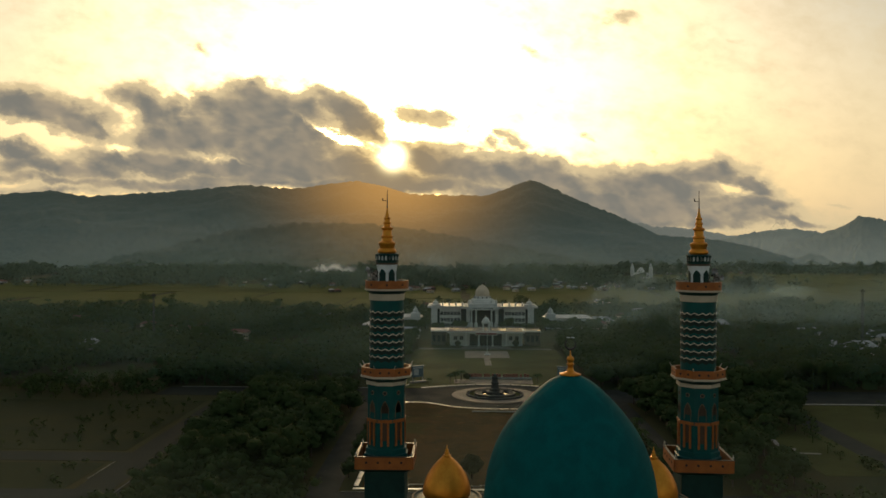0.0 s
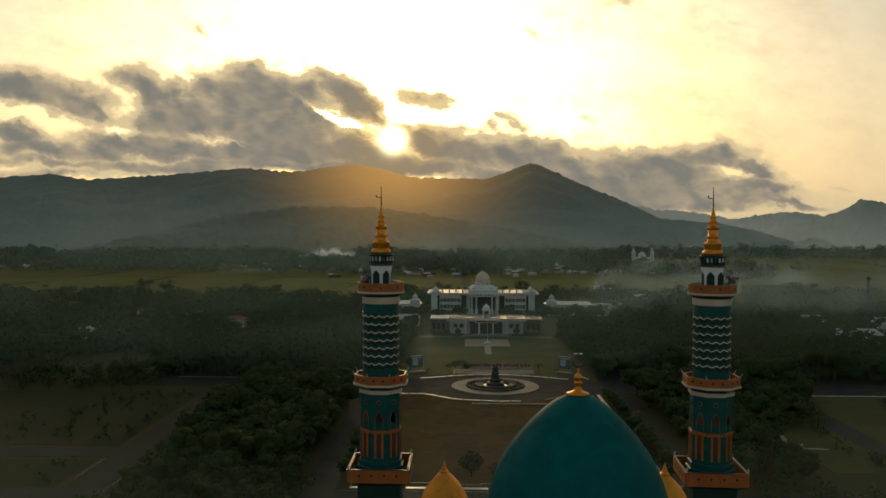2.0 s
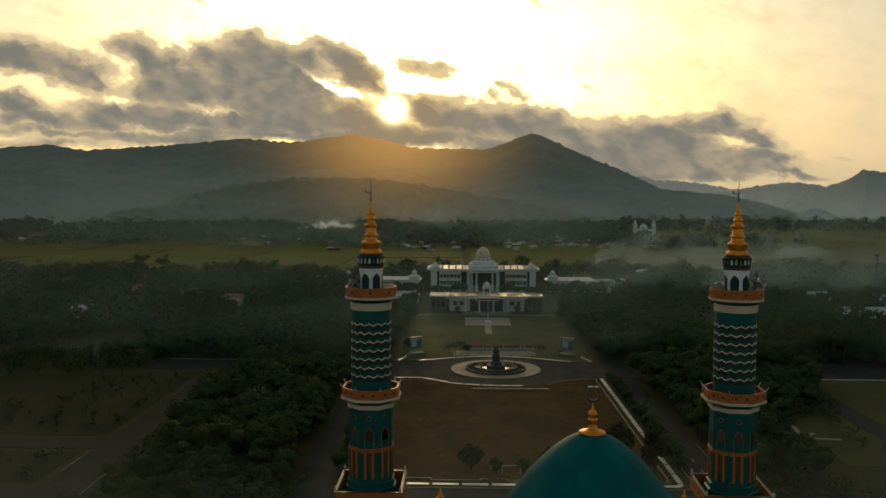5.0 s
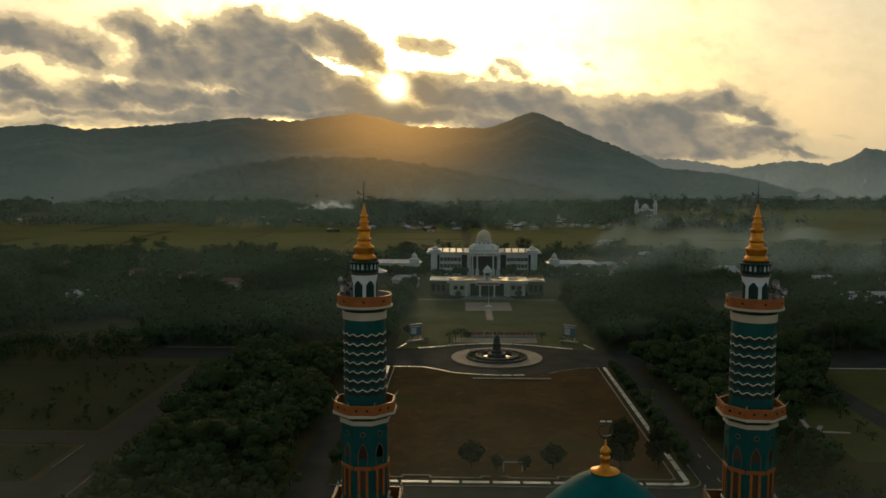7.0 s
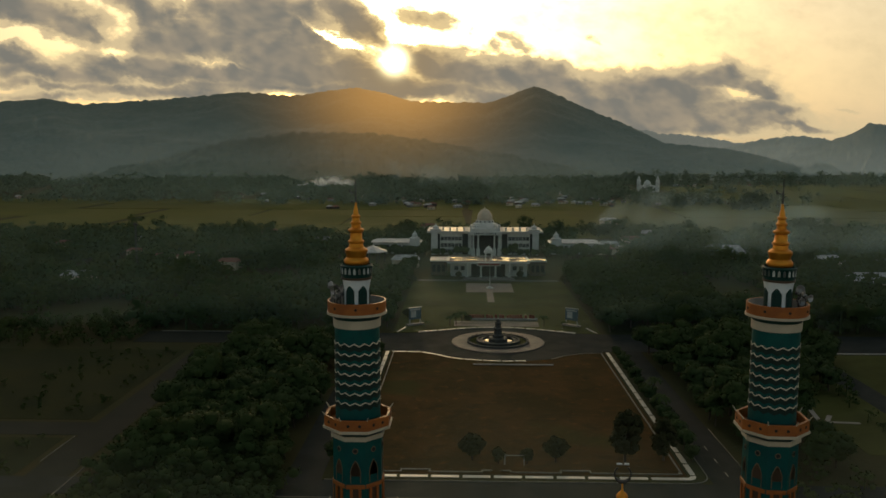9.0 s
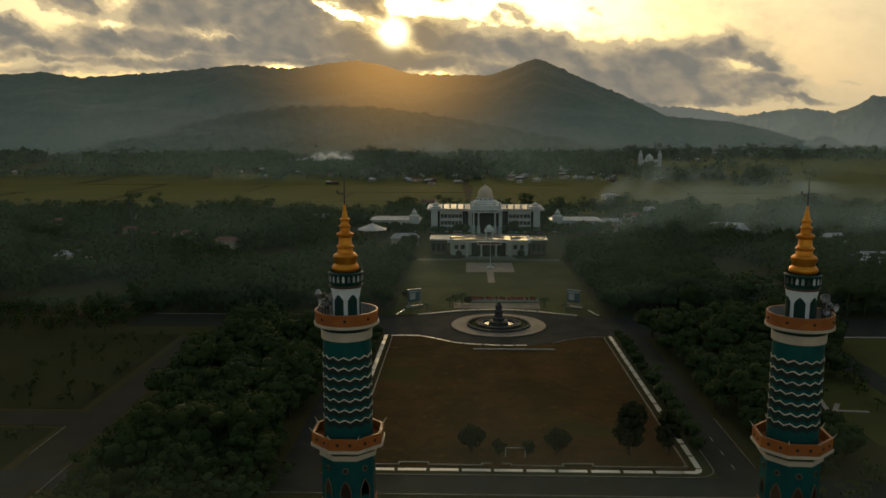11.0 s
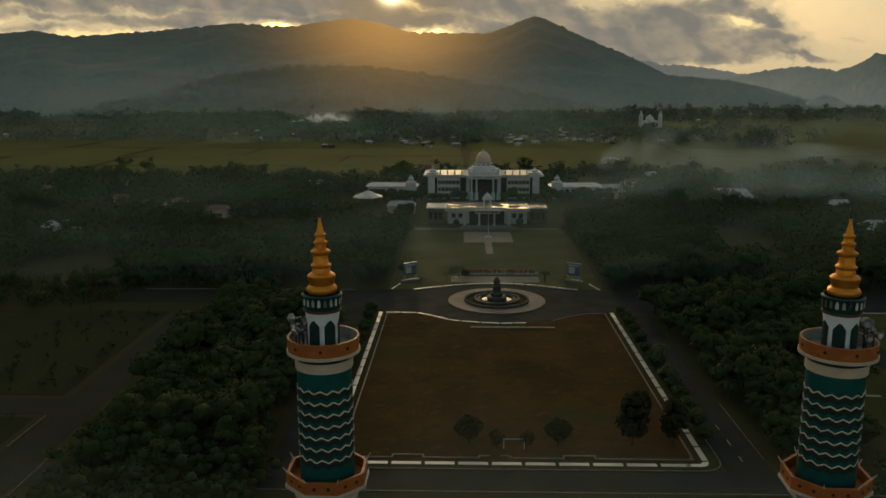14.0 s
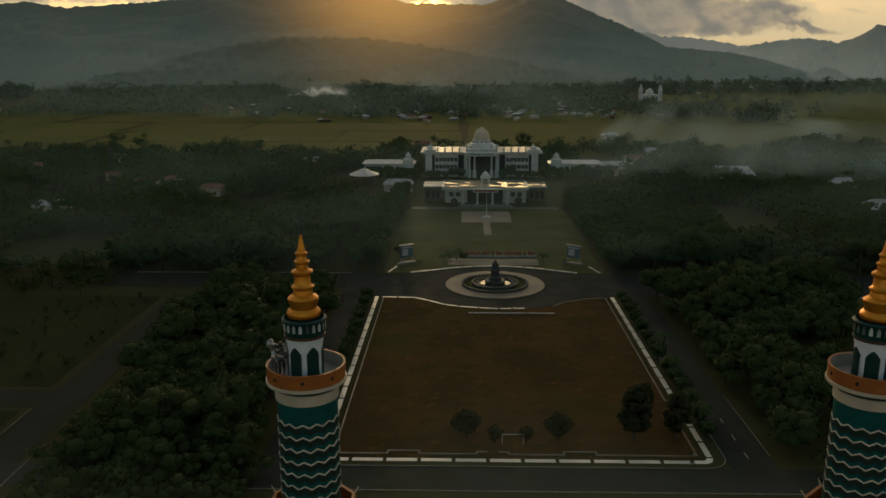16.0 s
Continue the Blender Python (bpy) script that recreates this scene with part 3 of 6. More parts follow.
def build_fountain():
    f = thing("fountain", 11.9, 300.0, 0.065, "round fountain with a paved ring and a central monument", "fountain")
    bm = bmesh.new()
    lathe(bm, [(16.2, 0), (16.2, 0.18), (16.0, 0.22), (10.9, 0.22), (10.9, 0)], 72, close=False)
    part("paved_ring", bm, M["ringpave"], f, "pale paved ring", smooth=False)
    bm = bmesh.new()
    lathe(bm, [(10.9, 0), (10.9, 0.75), (10.7, 0.85), (10.1, 0.85), (10.0, 0.75), (10.0, 0.2)], 64, close=False)
    part("outer_rim", bm, M["darkstone"], f, "dark stone rim")
    bm = bmesh.new()
    lathe(bm, [(10.05, 0.25), (7.7, 0.25), (7.7, 0.3)], 48, close=False)
    part("planting", bm, M["grass"], f, "dark planted band")
    bm = bmesh.new()
    lathe(bm, [(7.7, 0.2), (7.7, 1.0), (7.6, 1.1), (7.0, 1.1), (6.9, 1.0), (6.9, 0.3)], 48, close=False)
    part("basin_rim", bm, M["darkstone"], f)
    bm = bmesh.new()
    lathe(bm, [(5.4, 0.6), (3.0, 0.6)], 48, close=False)
    part("water", bm, M["water"], f, "still water mirroring the sky")
    bm = bmesh.new()
    lathe(bm, [(6.95, 0.7), (6.4, 0.72), (6.3, 0.9), (5.7, 0.92), (5.6, 1.05), (5.4, 1.05), (5.35, 0.3)], 48, close=False)
    part("terrace", bm, M["darkstone"], f, "dark stepped stone terrace")
    bm = bmesh.new()
    lathe(bm, [(3.5, 0.2), (3.5, 1.5), (3.2, 1.7), (2.0, 1.7), (2.1, 2.6), (1.75, 2.8), (1.55, 3.0), (1.35, 4.4), (1.6, 4.7), (1.55, 5.1), (1.2, 5.3), (1.1, 6.4), (1.3, 6.7), (1.1, 7.1), (0.8, 7.3), (0.6, 7.9), (0, 8.2)], 8, close=False, turn=radians(22.5))
    part("monument", bm, M["darkstone"], f, "tapered stone monument")
    for k in range(4):
        bm = bmesh.new()
        a = radians(45 + 90 * k)
        lathe(bm, [(0.9, 0.3), (0.9, 1.3), (1.1, 1.5), (0.5, 1.6), (0, 1.6)], 12, 2.8 * math.cos(a), 2.8 * math.sin(a), close=False)
        part("plinth", bm, M["darkstone"], f)
    for k in range(24):
        bm = bmesh.new()
        a = 2 * math.pi * k / 24
        lathe(bm, [(0.16, 0.8), (0.16, 1.05), (0.22, 1.12), (0.0, 1.25)], 8, 10.4 * math.cos(a), 10.4 * math.sin(a), close=False)
        part("bollard", bm, M["darkstone"], f)


def build_meadows():
    for n, poly in (("meadow", [(-255, 214), (-93, 214), (-93, 285), (-255, 285)]), ("meadow", [(90, 196), (255, 196), (255, 285), (90, 285)]), ("meadow", [(-255, 120), (-93, 120), (-93, 201), (-255, 201)])):
        bm = bmesh.new()
        slab(bm, poly, -0.2, 0.045)
        structure(finish(n, bm, M["lawn" if poly[0][0] > 0 else "darkgrass"]), "rough olive grass beside the road", "grass")
    # crossing garden paths on the east grass
    g = structure(new("garden_paths"), "crossing pale concrete garden paths", "path")
    for (x0, y0), (x1, y1), w in (((91.5, 236), (87.5, 212), 1.2), ((89.6, 218), (98, 217.2), 1.2), ((84.5, 208), (93, 223), 1.2)):
        bm = bmesh.new()
        d = math.hypot(x1 - x0, y1 - y0)
        box(bm, -d / 2, d / 2, -w / 2, w / 2, 0, 0.08 + 0.004 * len(g.children))
        o = part("path", bm, M["paving"], g)
        o.matrix_local = pose((x0 + x1) / 2, (y0 + y1) / 2, 0.03, 0, 0, math.degrees(math.atan2(y1 - y0, x1 - x0)))
    # worn lane dashes
    lanes = structure(new("lane_marking"), "worn white lane dashes on the asphalt", "marking")
    bm = bmesh.new()
    box(bm, -0.07, 0.07, -1.2, 1.2, 0, 0.012)
    dash = part("dash", bm, M["kerb"], lanes)
    dash.matrix_local = pose(54.8, 184, 0.06)
    for k in range(1, 3):
        again(dash, lanes, pose(54.8, 184 + 7.5 * k, 0.06))


build_meadows()
build_square()
build_fountain()


# ---------- the mosque ----------
def build_minaret(x, y):
    m = thing("minaret", x, y, 0, "tall teal and orange tiled minaret with a gold stepped spire", "minaret", "minarets of the mosque")
    R = radians(22.5)

    def lp(name, prof, mat, seg=48, turn=0.0, label="", smooth=True, parent=None):
        bm = bmesh.new()
        lathe(bm, prof, seg, turn=turn, close=False)
        ob = part(name, bm, mat, parent or m, label)
        if smooth and seg > 16:
            for p in ob.data.polygons:
                p.use_smooth = True
            ob.data.set_sharp_from_angle(angle=radians(35))
        return ob
    # square foot and balcony
    bm = bmesh.new()
    box(bm, -2.55, 2.55, -2.55, 2.55, 0, 28.7, 0.05)
    part("lower_shaft", bm, M["tealdark"], m, "square dark teal shaft")
    bm = bmesh.new()
    for sx, sy, w in ((0, -1, 1), (0, 1, 1), (-1, 0, 0), (1, 0, 0)):
        if w:
            box(bm, -3.55, 3.55, sy * 3.55 - 0.14, sy * 3.55 + 0.14, 29.1, 30.65)
        else:
            box(bm, sx * 3.55 - 0.14, sx * 3.55 + 0.14, -3.41, 3.41, 29.1, 30.65)
    sq = part("square_parapet", bm, M["orange"], m, "orange painted parapet")
    bm = bmesh.new()
    lathe(bm, [(3.6, 28.5), (5.02, 29.08), (5.02, 29.22), (3.4, 29.24)], 4, turn=radians(45))
    part("balcony_floor", bm, M["tealdark"], m)
    bm = bmesh.new()
    for s in (-1, 1):
        box(bm, -3.7, 3.7, s * 3.55 - 0.16, s * 3.55 + 0.16, 30.65, 30.72)
        box(bm, s * 3.55 - 0.16, s * 3.55 + 0.16, -3.38, 3.38, 30.65, 30.72)
    part("coping", bm, M["brown"], m, "dull brown coping")
    for s in (-1, 1):
        for px in (-2.2, -0.75, 0.75, 2.2):
            bm = bmesh.new()
            tube(bm, (px, s * 3.69 - 0.06 * s, 30), (px, s * 3.75, 30), 0.15, 10)
            part("roundel", bm, M["shade"], sq)
            bm = bmesh.new()
            tube(bm, (s * 3.69 - 0.06 * s, px, 30), (s * 3.75, px, 30), 0.15, 10)
            part("roundel", bm, M["shade"], sq)
    for sx in (-1, 1):
        for sy in (-1, 1):
            bm = bmesh.new()
            lathe(bm, [(0.09, 30.7), (0.09, 30.95), (0.14, 31.05), (0.05, 31.2), (0, 31.4)], 10, sx * 3.5, sy * 3.5, close=False)
            part("corner_lamp", bm, M["offwhite"], m, "small pale corner lamp")
    # octagonal tier with arches and orange frames
    lp("arcade_shaft", [(2.95, 29.2), (2.95, 30.5), (2.75, 30.6), (2.75, 31.2), (2.55, 31.3), (2.5, 39.4), (2.6, 39.45)], M["teal"], 8, R, "octagonal teal tiled shaft", False)
    ap = 2.5 * math.cos(math.pi / 8)
    for k in range(8):
        turn = pose(0, 0, 0, 0, 0, 45 * k)
        bm = bmesh.new()
        o = arch_outline(0.95, 1.2, 2.2)
        for (a, b), (c, d) in zip(o, o[1:]):
            tube(bm, (a, -ap - 0.03, 35.2 + b), (c, -ap - 0.03, 35.2 + d), 0.04, 5)
        bm2 = bmesh.new()
        bm2.faces.new([bm2.verts.new((a, -ap - 0.02, 35.2 + b)) for a, b in o])
        bmesh.ops.solidify(bm2, geom=bm2.faces[:], thickness=0.05)
        ar = part("arch_niche", bm2, M["brown"], m, "dark brown pointed niche")
        ar.matrix_local = turn
        part("arch_frame", bm, M["tan"], ar, "thin tan frame")
        bm = bmesh.new()
        box(bm, -0.92, 0.92, -ap - 0.14, -ap + 0.05, 34.65, 35.05, 0.03)
        for px in (-0.42, 0.42):
            box(bm, px - 0.13, px + 0.13, -ap - 0.16, -ap + 0.05, 31.7, 34.65)
        fr = part("orange_frame", bm, M["orange"], m, "orange mullioned frame")
        fr.matrix_local = turn
        bm = bmesh.new()
        box(bm, -0.3, 0.3, -ap - 0.04, -ap + 0.02, 31.7, 34.64)
        part("recess", bm, M["brown"], fr)
        bm = bmesh.new()
        tube(bm, (0, -ap + 0.05, 38.4), (0, -ap - 0.06, 38.4), 0.27, 14)
        rd = part("round_vent", bm, M["tan"], m, "round vent with a tan rim")
        rd.matrix_local = turn
        bm = bmesh.new()
        tube(bm, (0, -ap + 0.05, 38.4), (0, -ap - 0.09, 38.4), 0.19, 12)
        part("vent_hole", bm, M["shade"], rd)
    lp("lower_band", [(2.5, 39.33), (2.72, 39.38), (2.72, 39.82), (2.5, 39.87)], M["offwhite"], 8, R, "cream band", False)
    lp("flare", [(2.55, 39.8), (2.7, 39.95), (3.15, 40.25), (3.2, 40.32)], M["tealdark"], 8, R, "dark flared cornice", False)
    lp("white_rim", [(3.1, 40.3), (3.48, 40.34), (3.48, 40.58), (3.2, 40.6)], M["offwhite"], 8, R, "cream rim", False)
    op = lp("octagon_parapet", [(3.3, 40.56), (3.36, 40.6), (3.36, 41.6), (3.1, 41.6), (3.1, 40.7), (2.2, 40.7)], M["orange"], 8, R, "orange eight-sided parapet", False)
    oa = 3.36 * math.cos(math.pi / 8)
    for k in range(8):
        for px in (-0.55, 0.55):
            bm = bmesh.new()
            tube(bm, (px, -oa + 0.04, 41.1), (px, -oa - 0.03, 41.1), 0.15, 10)
            o = part("roundel", bm, M["shade"], op)
            o.matrix_local = pose(0, 0, 0, 0, 0, 45 * k)
        bm = bmesh.new()
        c, s = math.cos(R + k * math.pi / 4), math.sin(R + k * math.pi / 4)
        tube(bm, (3.25 * c, 3.25 * s, 41.55), (3.6 * c, 3.6 * s, 42.05), 0.07, 6, 0.03)
        part("spike", bm, M["offwhite"], m)
    # round shaft with zigzag courses
    lp("upper_shaft", [(2.19, 40.4), (2.15, 50.3)], M["teal"], 64, 0, "round dark teal shaft")
    for i in range(7):
        z = 42.95 + 0.95 * i
        n, sub = 14, 8
        tot = n * sub
        wave = lambda j: 0.125 * (1 - 4 * abs(((j / sub) % 1) - 0.5))
        bm = bmesh.new()
        lo = [bm.verts.new((2.21 * math.cos(2 * math.pi * j / tot), 2.21 * math.sin(2 * math.pi * j / tot), z + wave(j) - 0.052)) for j in range(tot)]
        hi = [bm.verts.new((2.21 * math.cos(2 * math.pi * j / tot), 2.21 * math.sin(2 * math.pi * j / tot), z + wave(j) + 0.052)) for j in range(tot)]
        lo2 = [bm.verts.new((2.12 * math.cos(2 * math.pi * j / tot), 2.12 * math.sin(2 * math.pi * j / tot), z + wave(j) - 0.052)) for j in range(tot)]
        hi2 = [bm.verts.new((2.12 * math.cos(2 * math.pi * j / tot), 2.12 * math.sin(2 * math.pi * j / tot), z + wave(j) + 0.052)) for j in range(tot)]
        for j in range(tot):
            k = (j + 1) % tot
            bm.faces.new((lo[j], lo[k], hi[k], hi[j]))
            bm.faces.new((hi[j], hi[k], hi2[k], hi2[j]))
            bm.faces.new((lo2[j], lo2[k], lo[k], lo[j]))
        zz = part("zigzag_course", bm, M["zigzag"], m, "cream zigzag course")
        # dark band below the zigzag: its shadow, painted on
        bm = bmesh.new()
        a = [bm.verts.new((2.195 * math.cos(2 * math.pi * j / tot), 2.195 * math.sin(2 * math.pi * j / tot), z + wave(j) - 0.054)) for j in range(tot)]
        b = [bm.verts.new((2.195 * math.cos(2 * math.pi * j / tot), 2.195 * math.sin(2 * math.pi * j / tot), z + wave(j) - 0.56)) for j in range(tot)]
        for j in range(tot):
            bm.faces.new((b[j], b[(j + 1) % tot], a[(j + 1) % tot], a[j]))
        part("brown_course", bm, M["course"], zz)
    lp("upper_band", [(2.1, 50.12), (2.27, 50.17), (2.29, 50.94), (2.15, 51.0)], M["offwhite"], 64, 0, "cream band")
    lp("neck", [(2.2, 50.9), (2.26, 51.06), (2.62, 51.34), (2.72, 51.4)], M["tealdark"], 64, 0, "dark flared neck")
    lp("balcony_rim", [(2.62, 51.38), (2.88, 51.4), (2.88, 51.62), (2.7, 51.64)], M["offwhite"], 64, 0, "cream rim")
    bp = lp("balcony_parapet", [(2.76, 51.6), (2.79, 51.64), (2.81, 52.66), (2.65, 52.66), (2.63, 51.7), (1.2, 51.7)], M["orange"], 64, 0, "orange round parapet")
    lp("parapet_lining", [(1.2, 51.72), (2.6, 51.72), (2.645, 52.65)], M["concrete"], 64, 0, "grey inner face")
    for k in range(8):
        bm = bmesh.new()
        tube(bm, (0, -2.77, 52.15), (0, -2.84, 52.15), 0.13, 10)
        o = part("roundel", bm, M["shade"], bp)
        o.matrix_local = pose(0, 0, 0, 0, 0, 45 * k + 5)
    # lantern
    lp("lantern", [(1.22, 51.7), (1.22, 53.6), (1.27, 54.2), (1.37, 54.7)], M["lantern"], 48, 0, "bluish white lantern drum")
    for k in range(6):
        bm = bmesh.new()
        cols = []
        for q in range(13):
            a = -0.48 + 0.96 * q / 12
            up = 1.75 + 0.55 * (1 - (abs(a) / 0.48) ** 1.5)
            cols.append([bm.verts.new((rr * math.sin(a / rr), -rr * math.cos(a / rr), 51.85 + zz)) for rr, zz in ((1.15, 0), (1.275, 0), (1.275, up), (1.15, up))])
        for p0, p1 in zip(cols, cols[1:]):
            for q in range(3):
                bm.faces.new((p0[q], p1[q], p1[q + 1], p0[q + 1]))
        o = part("lantern_window", bm, M["tealdark"], m, "dark green arched window")
        o.matrix_local = pose(0, 0, 0, 0, 0, 60 * k - 24)
    lp("brown_band", [(1.36, 54.68), (1.47, 54.72), (1.47, 54.9), (1.42, 54.92)], M["brown"], 48, 0, "dull brown band")
    lp("crown", [(1.4, 54.9), (1.45, 55.2), (1.5, 55.9), (1.58, 56.0), (1.4, 56.12)], M["tealdark"], 48, 0, "dark green crown ring")
    for k in range(20):
        bm = bmesh.new()
        pts = arch_outline(0.24, 0.35, 0.6, 6)
        bm.faces.new([bm.verts.new((a, -1.51, 55.28 + b)) for a, b in pts])
        bmesh.ops.solidify(bm, geom=bm.faces[:], thickness=0.06)
        o = part("crown_niche", bm, M["white"], m, "small white niche")
        o.matrix_local = pose(0, 0, 0, 0, 0, 18 * k)
    sp = [(1.0, 56.1), (1.14, 56.2), (1.2, 56.4), (1.14, 56.6), (0.94, 56.78), (0.97, 57.05), (1.08, 57.3), (1.08, 57.5), (0.95, 57.62), (0.72, 57.75), (0.66, 58.1), (0.77, 58.2), (0.78, 58.34), (0.65, 58.42),
          (0.58, 58.55), (0.56, 59.12), (0.74, 59.27), (0.75, 59.42), (0.58, 59.52), (0.44, 59.62), (0.42, 59.93), (0.52, 60.02), (0.52, 60.14), (0.40, 60.2), (0.35, 60.35), (0.34, 60.53), (0.43, 60.62), (0.43, 60.74),
          (0.29, 60.82), (0.19, 61.3), (0.09, 61.85), (0.13, 61.92), (0.0, 62.04)]
    lp("spire", sp, M["gold"], 40, 0, "stepped gold spire")
    bm = bmesh.new()
    tube(bm, (0, 0, 61.9), (0, 0, 64.3), 0.075, 6, 0.035)
    mast = part("mast", bm, M["darkmetal"], m, "thin lightning rod")
    bm = bmesh.new()
    tube(bm, (0, 0, 62.9), (-0.55, 0, 62.95), 0.05, 6)
    tube(bm, (-0.55, 0, 62.95), (-0.6, 0, 63.25), 0.08, 6)
    part("vane", bm, M["darkmetal"], mast)
    return m


def build_horns(x, y, z, rz):
    for dx, dy, dz, a in ((0, 0, 1.05, -40), (0.05, 0.12, 1.75, 5), (-0.1, -0.35, 2.35, -75), (0.4, 0.55, 1.3, 60), (0.45, -0.55, 1.5, -20), (0.3, 0.95, 1.9, 100)):
        h = thing("horn_loudspeaker", x + dx, y + dy, z, "grey horn loudspeaker on the minaret balcony", "loudspeaker", "loudspeakers on the minarets", rz + a)
        bm = bmesh.new()
        lathe(bm, [(0.06, 0), (0.08, 0.22), (0.15, 0.42), (0.33, 0.6), (0.37, 0.62), (0.32, 0.58), (0.08, 0.3), (0, 0.28)], 18, close=False)
        for v in bm.verts:
            v.co = Vector((v.co.x, -v.co.z + 0.24, dz + v.co.y))
        part("horn", bm, M["metal"], h, smooth=True)
        bm = bmesh.new()
        tube(bm, (0, 0.15, 0), (0, 0.15, dz + 0.2), 0.04, 6)
        part("post", bm, M["darkmetal"], h)
        bm = bmesh.new()
        tube(bm, (0, 0.45, dz), (0, 0.2, dz), 0.13, 10)
        part("driver", bm, M["darkmetal"], h)


MX0, MX1, MY = -10.15, 29.85, 96.7
first = build_minaret(MX0, MY)
copy_thing(first, pose(MX1, MY, 0, 0, 0, -3))
build_horns(MX0 - 2.1, MY + 0.1, 51.7, -50)
build_horns(MX1 + 2.1, MY + 0.1, 51.7, 50)


def build_big_dome():
    d = thing("main_dome", 9.38, 65.2, 24.0, "large pointed dome of deep teal enamel panels with a gold finial", "dome")
    bm = bmesh.new()
    prof = [(7.5, 5.0), (7.85, 7.5), (7.8, 10), (7.45, 12.8), (6.75, 15.1), (5.85, 16.85), (4.6, 18.5), (3.3, 19.9), (2.0, 21.0), (0.85, 21.6), (0.3, 21.75)]
    fine = []
    for i in range(len(prof) - 1):
        p0, p1, p2, p3 = prof[max(i - 1, 0)], prof[i], prof[i + 1], prof[min(i + 2, len(prof) - 1)]
        for k in range(14):
            t = k / 14
            fine.append(tuple(0.5 * (2 * p1[j] + (p2[j] - p0[j]) * t + (2 * p0[j] - 5 * p1[j] + 4 * p2[j] - p3[j]) * t * t + (3 * p1[j] - p0[j] - 3 * p2[j] + p3[j]) * t ** 3) for j in (0, 1)))
    fine.append(prof[-1])
    # thin courses of enamel tile, every other one slightly proud
    fine = [(r + (0.012 if i % 2 else -0.004), z) for i, (r, z) in enumerate(fine)]
    lathe(bm, fine, 96, close=False)
    part("shell", bm, M["dome"], d, smooth=True)
    bm = bmesh.new()
    lathe(bm, [(8.4, -2.1), (8.4, 4.6), (8.7, 4.8), (8.7, 5.2), (7.4, 5.3)], 64, close=False)
    part("drum", bm, M["offwhite"], d, "cream drum")
    bm = bmesh.new()
    lathe(bm, [(0.2, 21.6), (0.92, 21.62), (0.95, 21.72), (0.6, 21.84), (0.34, 21.96), (0.27, 22.2), (0.24, 22.5), (0.34, 22.56), (0.35, 22.64), (0.22, 22.7), (0.24, 22.82), (0.33, 22.95), (0.34, 23.08), (0.24, 23.24), (0.09, 23.36), (0.05, 23.5), (0.04, 23.9), (0, 23.92)], 28, close=False)
    fin = part("finial", bm, M["gold"], d, "gold turned finial", smooth=True)
    # upright crescent, open at its top
    bm = bmesh.new()
    n = 28
    for k in range(n):
        a0, a1 = [radians(-235 + 290 * q / n) for q in (k, k + 1)]
        r = lambda a: 0.045 + 0.075 * max(0.0, -math.sin(a)) ** 2
        tube(bm, (0.47 * math.cos(a0), 0, 24.4 + 0.47 * math.sin(a0)), (0.47 * math.cos(a1), 0, 24.4 + 0.47 * math.sin(a1)), r(a0), 6, r(a1))
    # the dark metal puts its backlit silhouette into the colour
    part("crescent", bm, M["darkmetal"], fin, "dark metal crescent, darkened as if backlit")
    bm = bmesh.new()
    box(bm, -0.36, -0.04, -0.04, 0.04, 24.96, 25.04)
    box(bm, 0.08, 0.36, -0.04, 0.04, 24.96, 25.04)
    part("cap_bar", bm, M["lantern"], fin, "small pale bars")


def build_small_dome(x, y):
    g = thing("corner_dome", x, y, 24.0, "small pointed gold dome on a dark round base", "dome", "gold corner domes")
    bm = bmesh.new()
    lathe(bm, [(2.5, 4.4), (2.72, 4.75), (2.74, 5.3), (2.56, 6.1), (2.18, 6.95), (1.68, 7.75), (1.12, 8.4), (0.62, 8.85), (0.25, 9.1)], 48, close=False)
    part("shell", bm, M["gold"], g, smooth=True)
    bm = bmesh.new()
    lathe(bm, [(3.6, 3.2), (3.95, 3.6), (3.95, 4.35), (3.75, 4.4), (3.6, 4.3), (2.2, 4.35)], 48, close=False)
    part("plate", bm, M["tealdark"], g, "dark round base")
    bm = bmesh.new()
    lathe(bm, [(3.96, 4.2), (4.02, 4.25), (4.02, 4.42), (3.8, 4.45)], 48, close=False)
    part("rim", bm, M["tan"], g, "dull tan rim")
    bm = bmesh.new()
    lathe(bm, [(3.2, -2.1), (3.2, 3.3), (3.6, 3.4)], 32, close=False)
    part("drum", bm, M["offwhite"], g)
    bm = bmesh.new()
    lathe(bm, [(0.3, 8.98), (0.5, 9.06), (0.48, 9.14), (0.2, 9.22), (0.3, 9.36), (0.3, 9.44), (0.14, 9.55), (0.2, 9.68), (0.2, 9.76), (0.07, 9.86), (0.03, 10.3), (0, 10.31)], 18, close=False)
    part("finial", bm, M["gold"], g, smooth=True)


build_big_dome()
for gx, gy in ((-2.1, 85), (21.5, 85), (-2.1, 45), (21.5, 45)):
    build_small_dome(gx, gy)


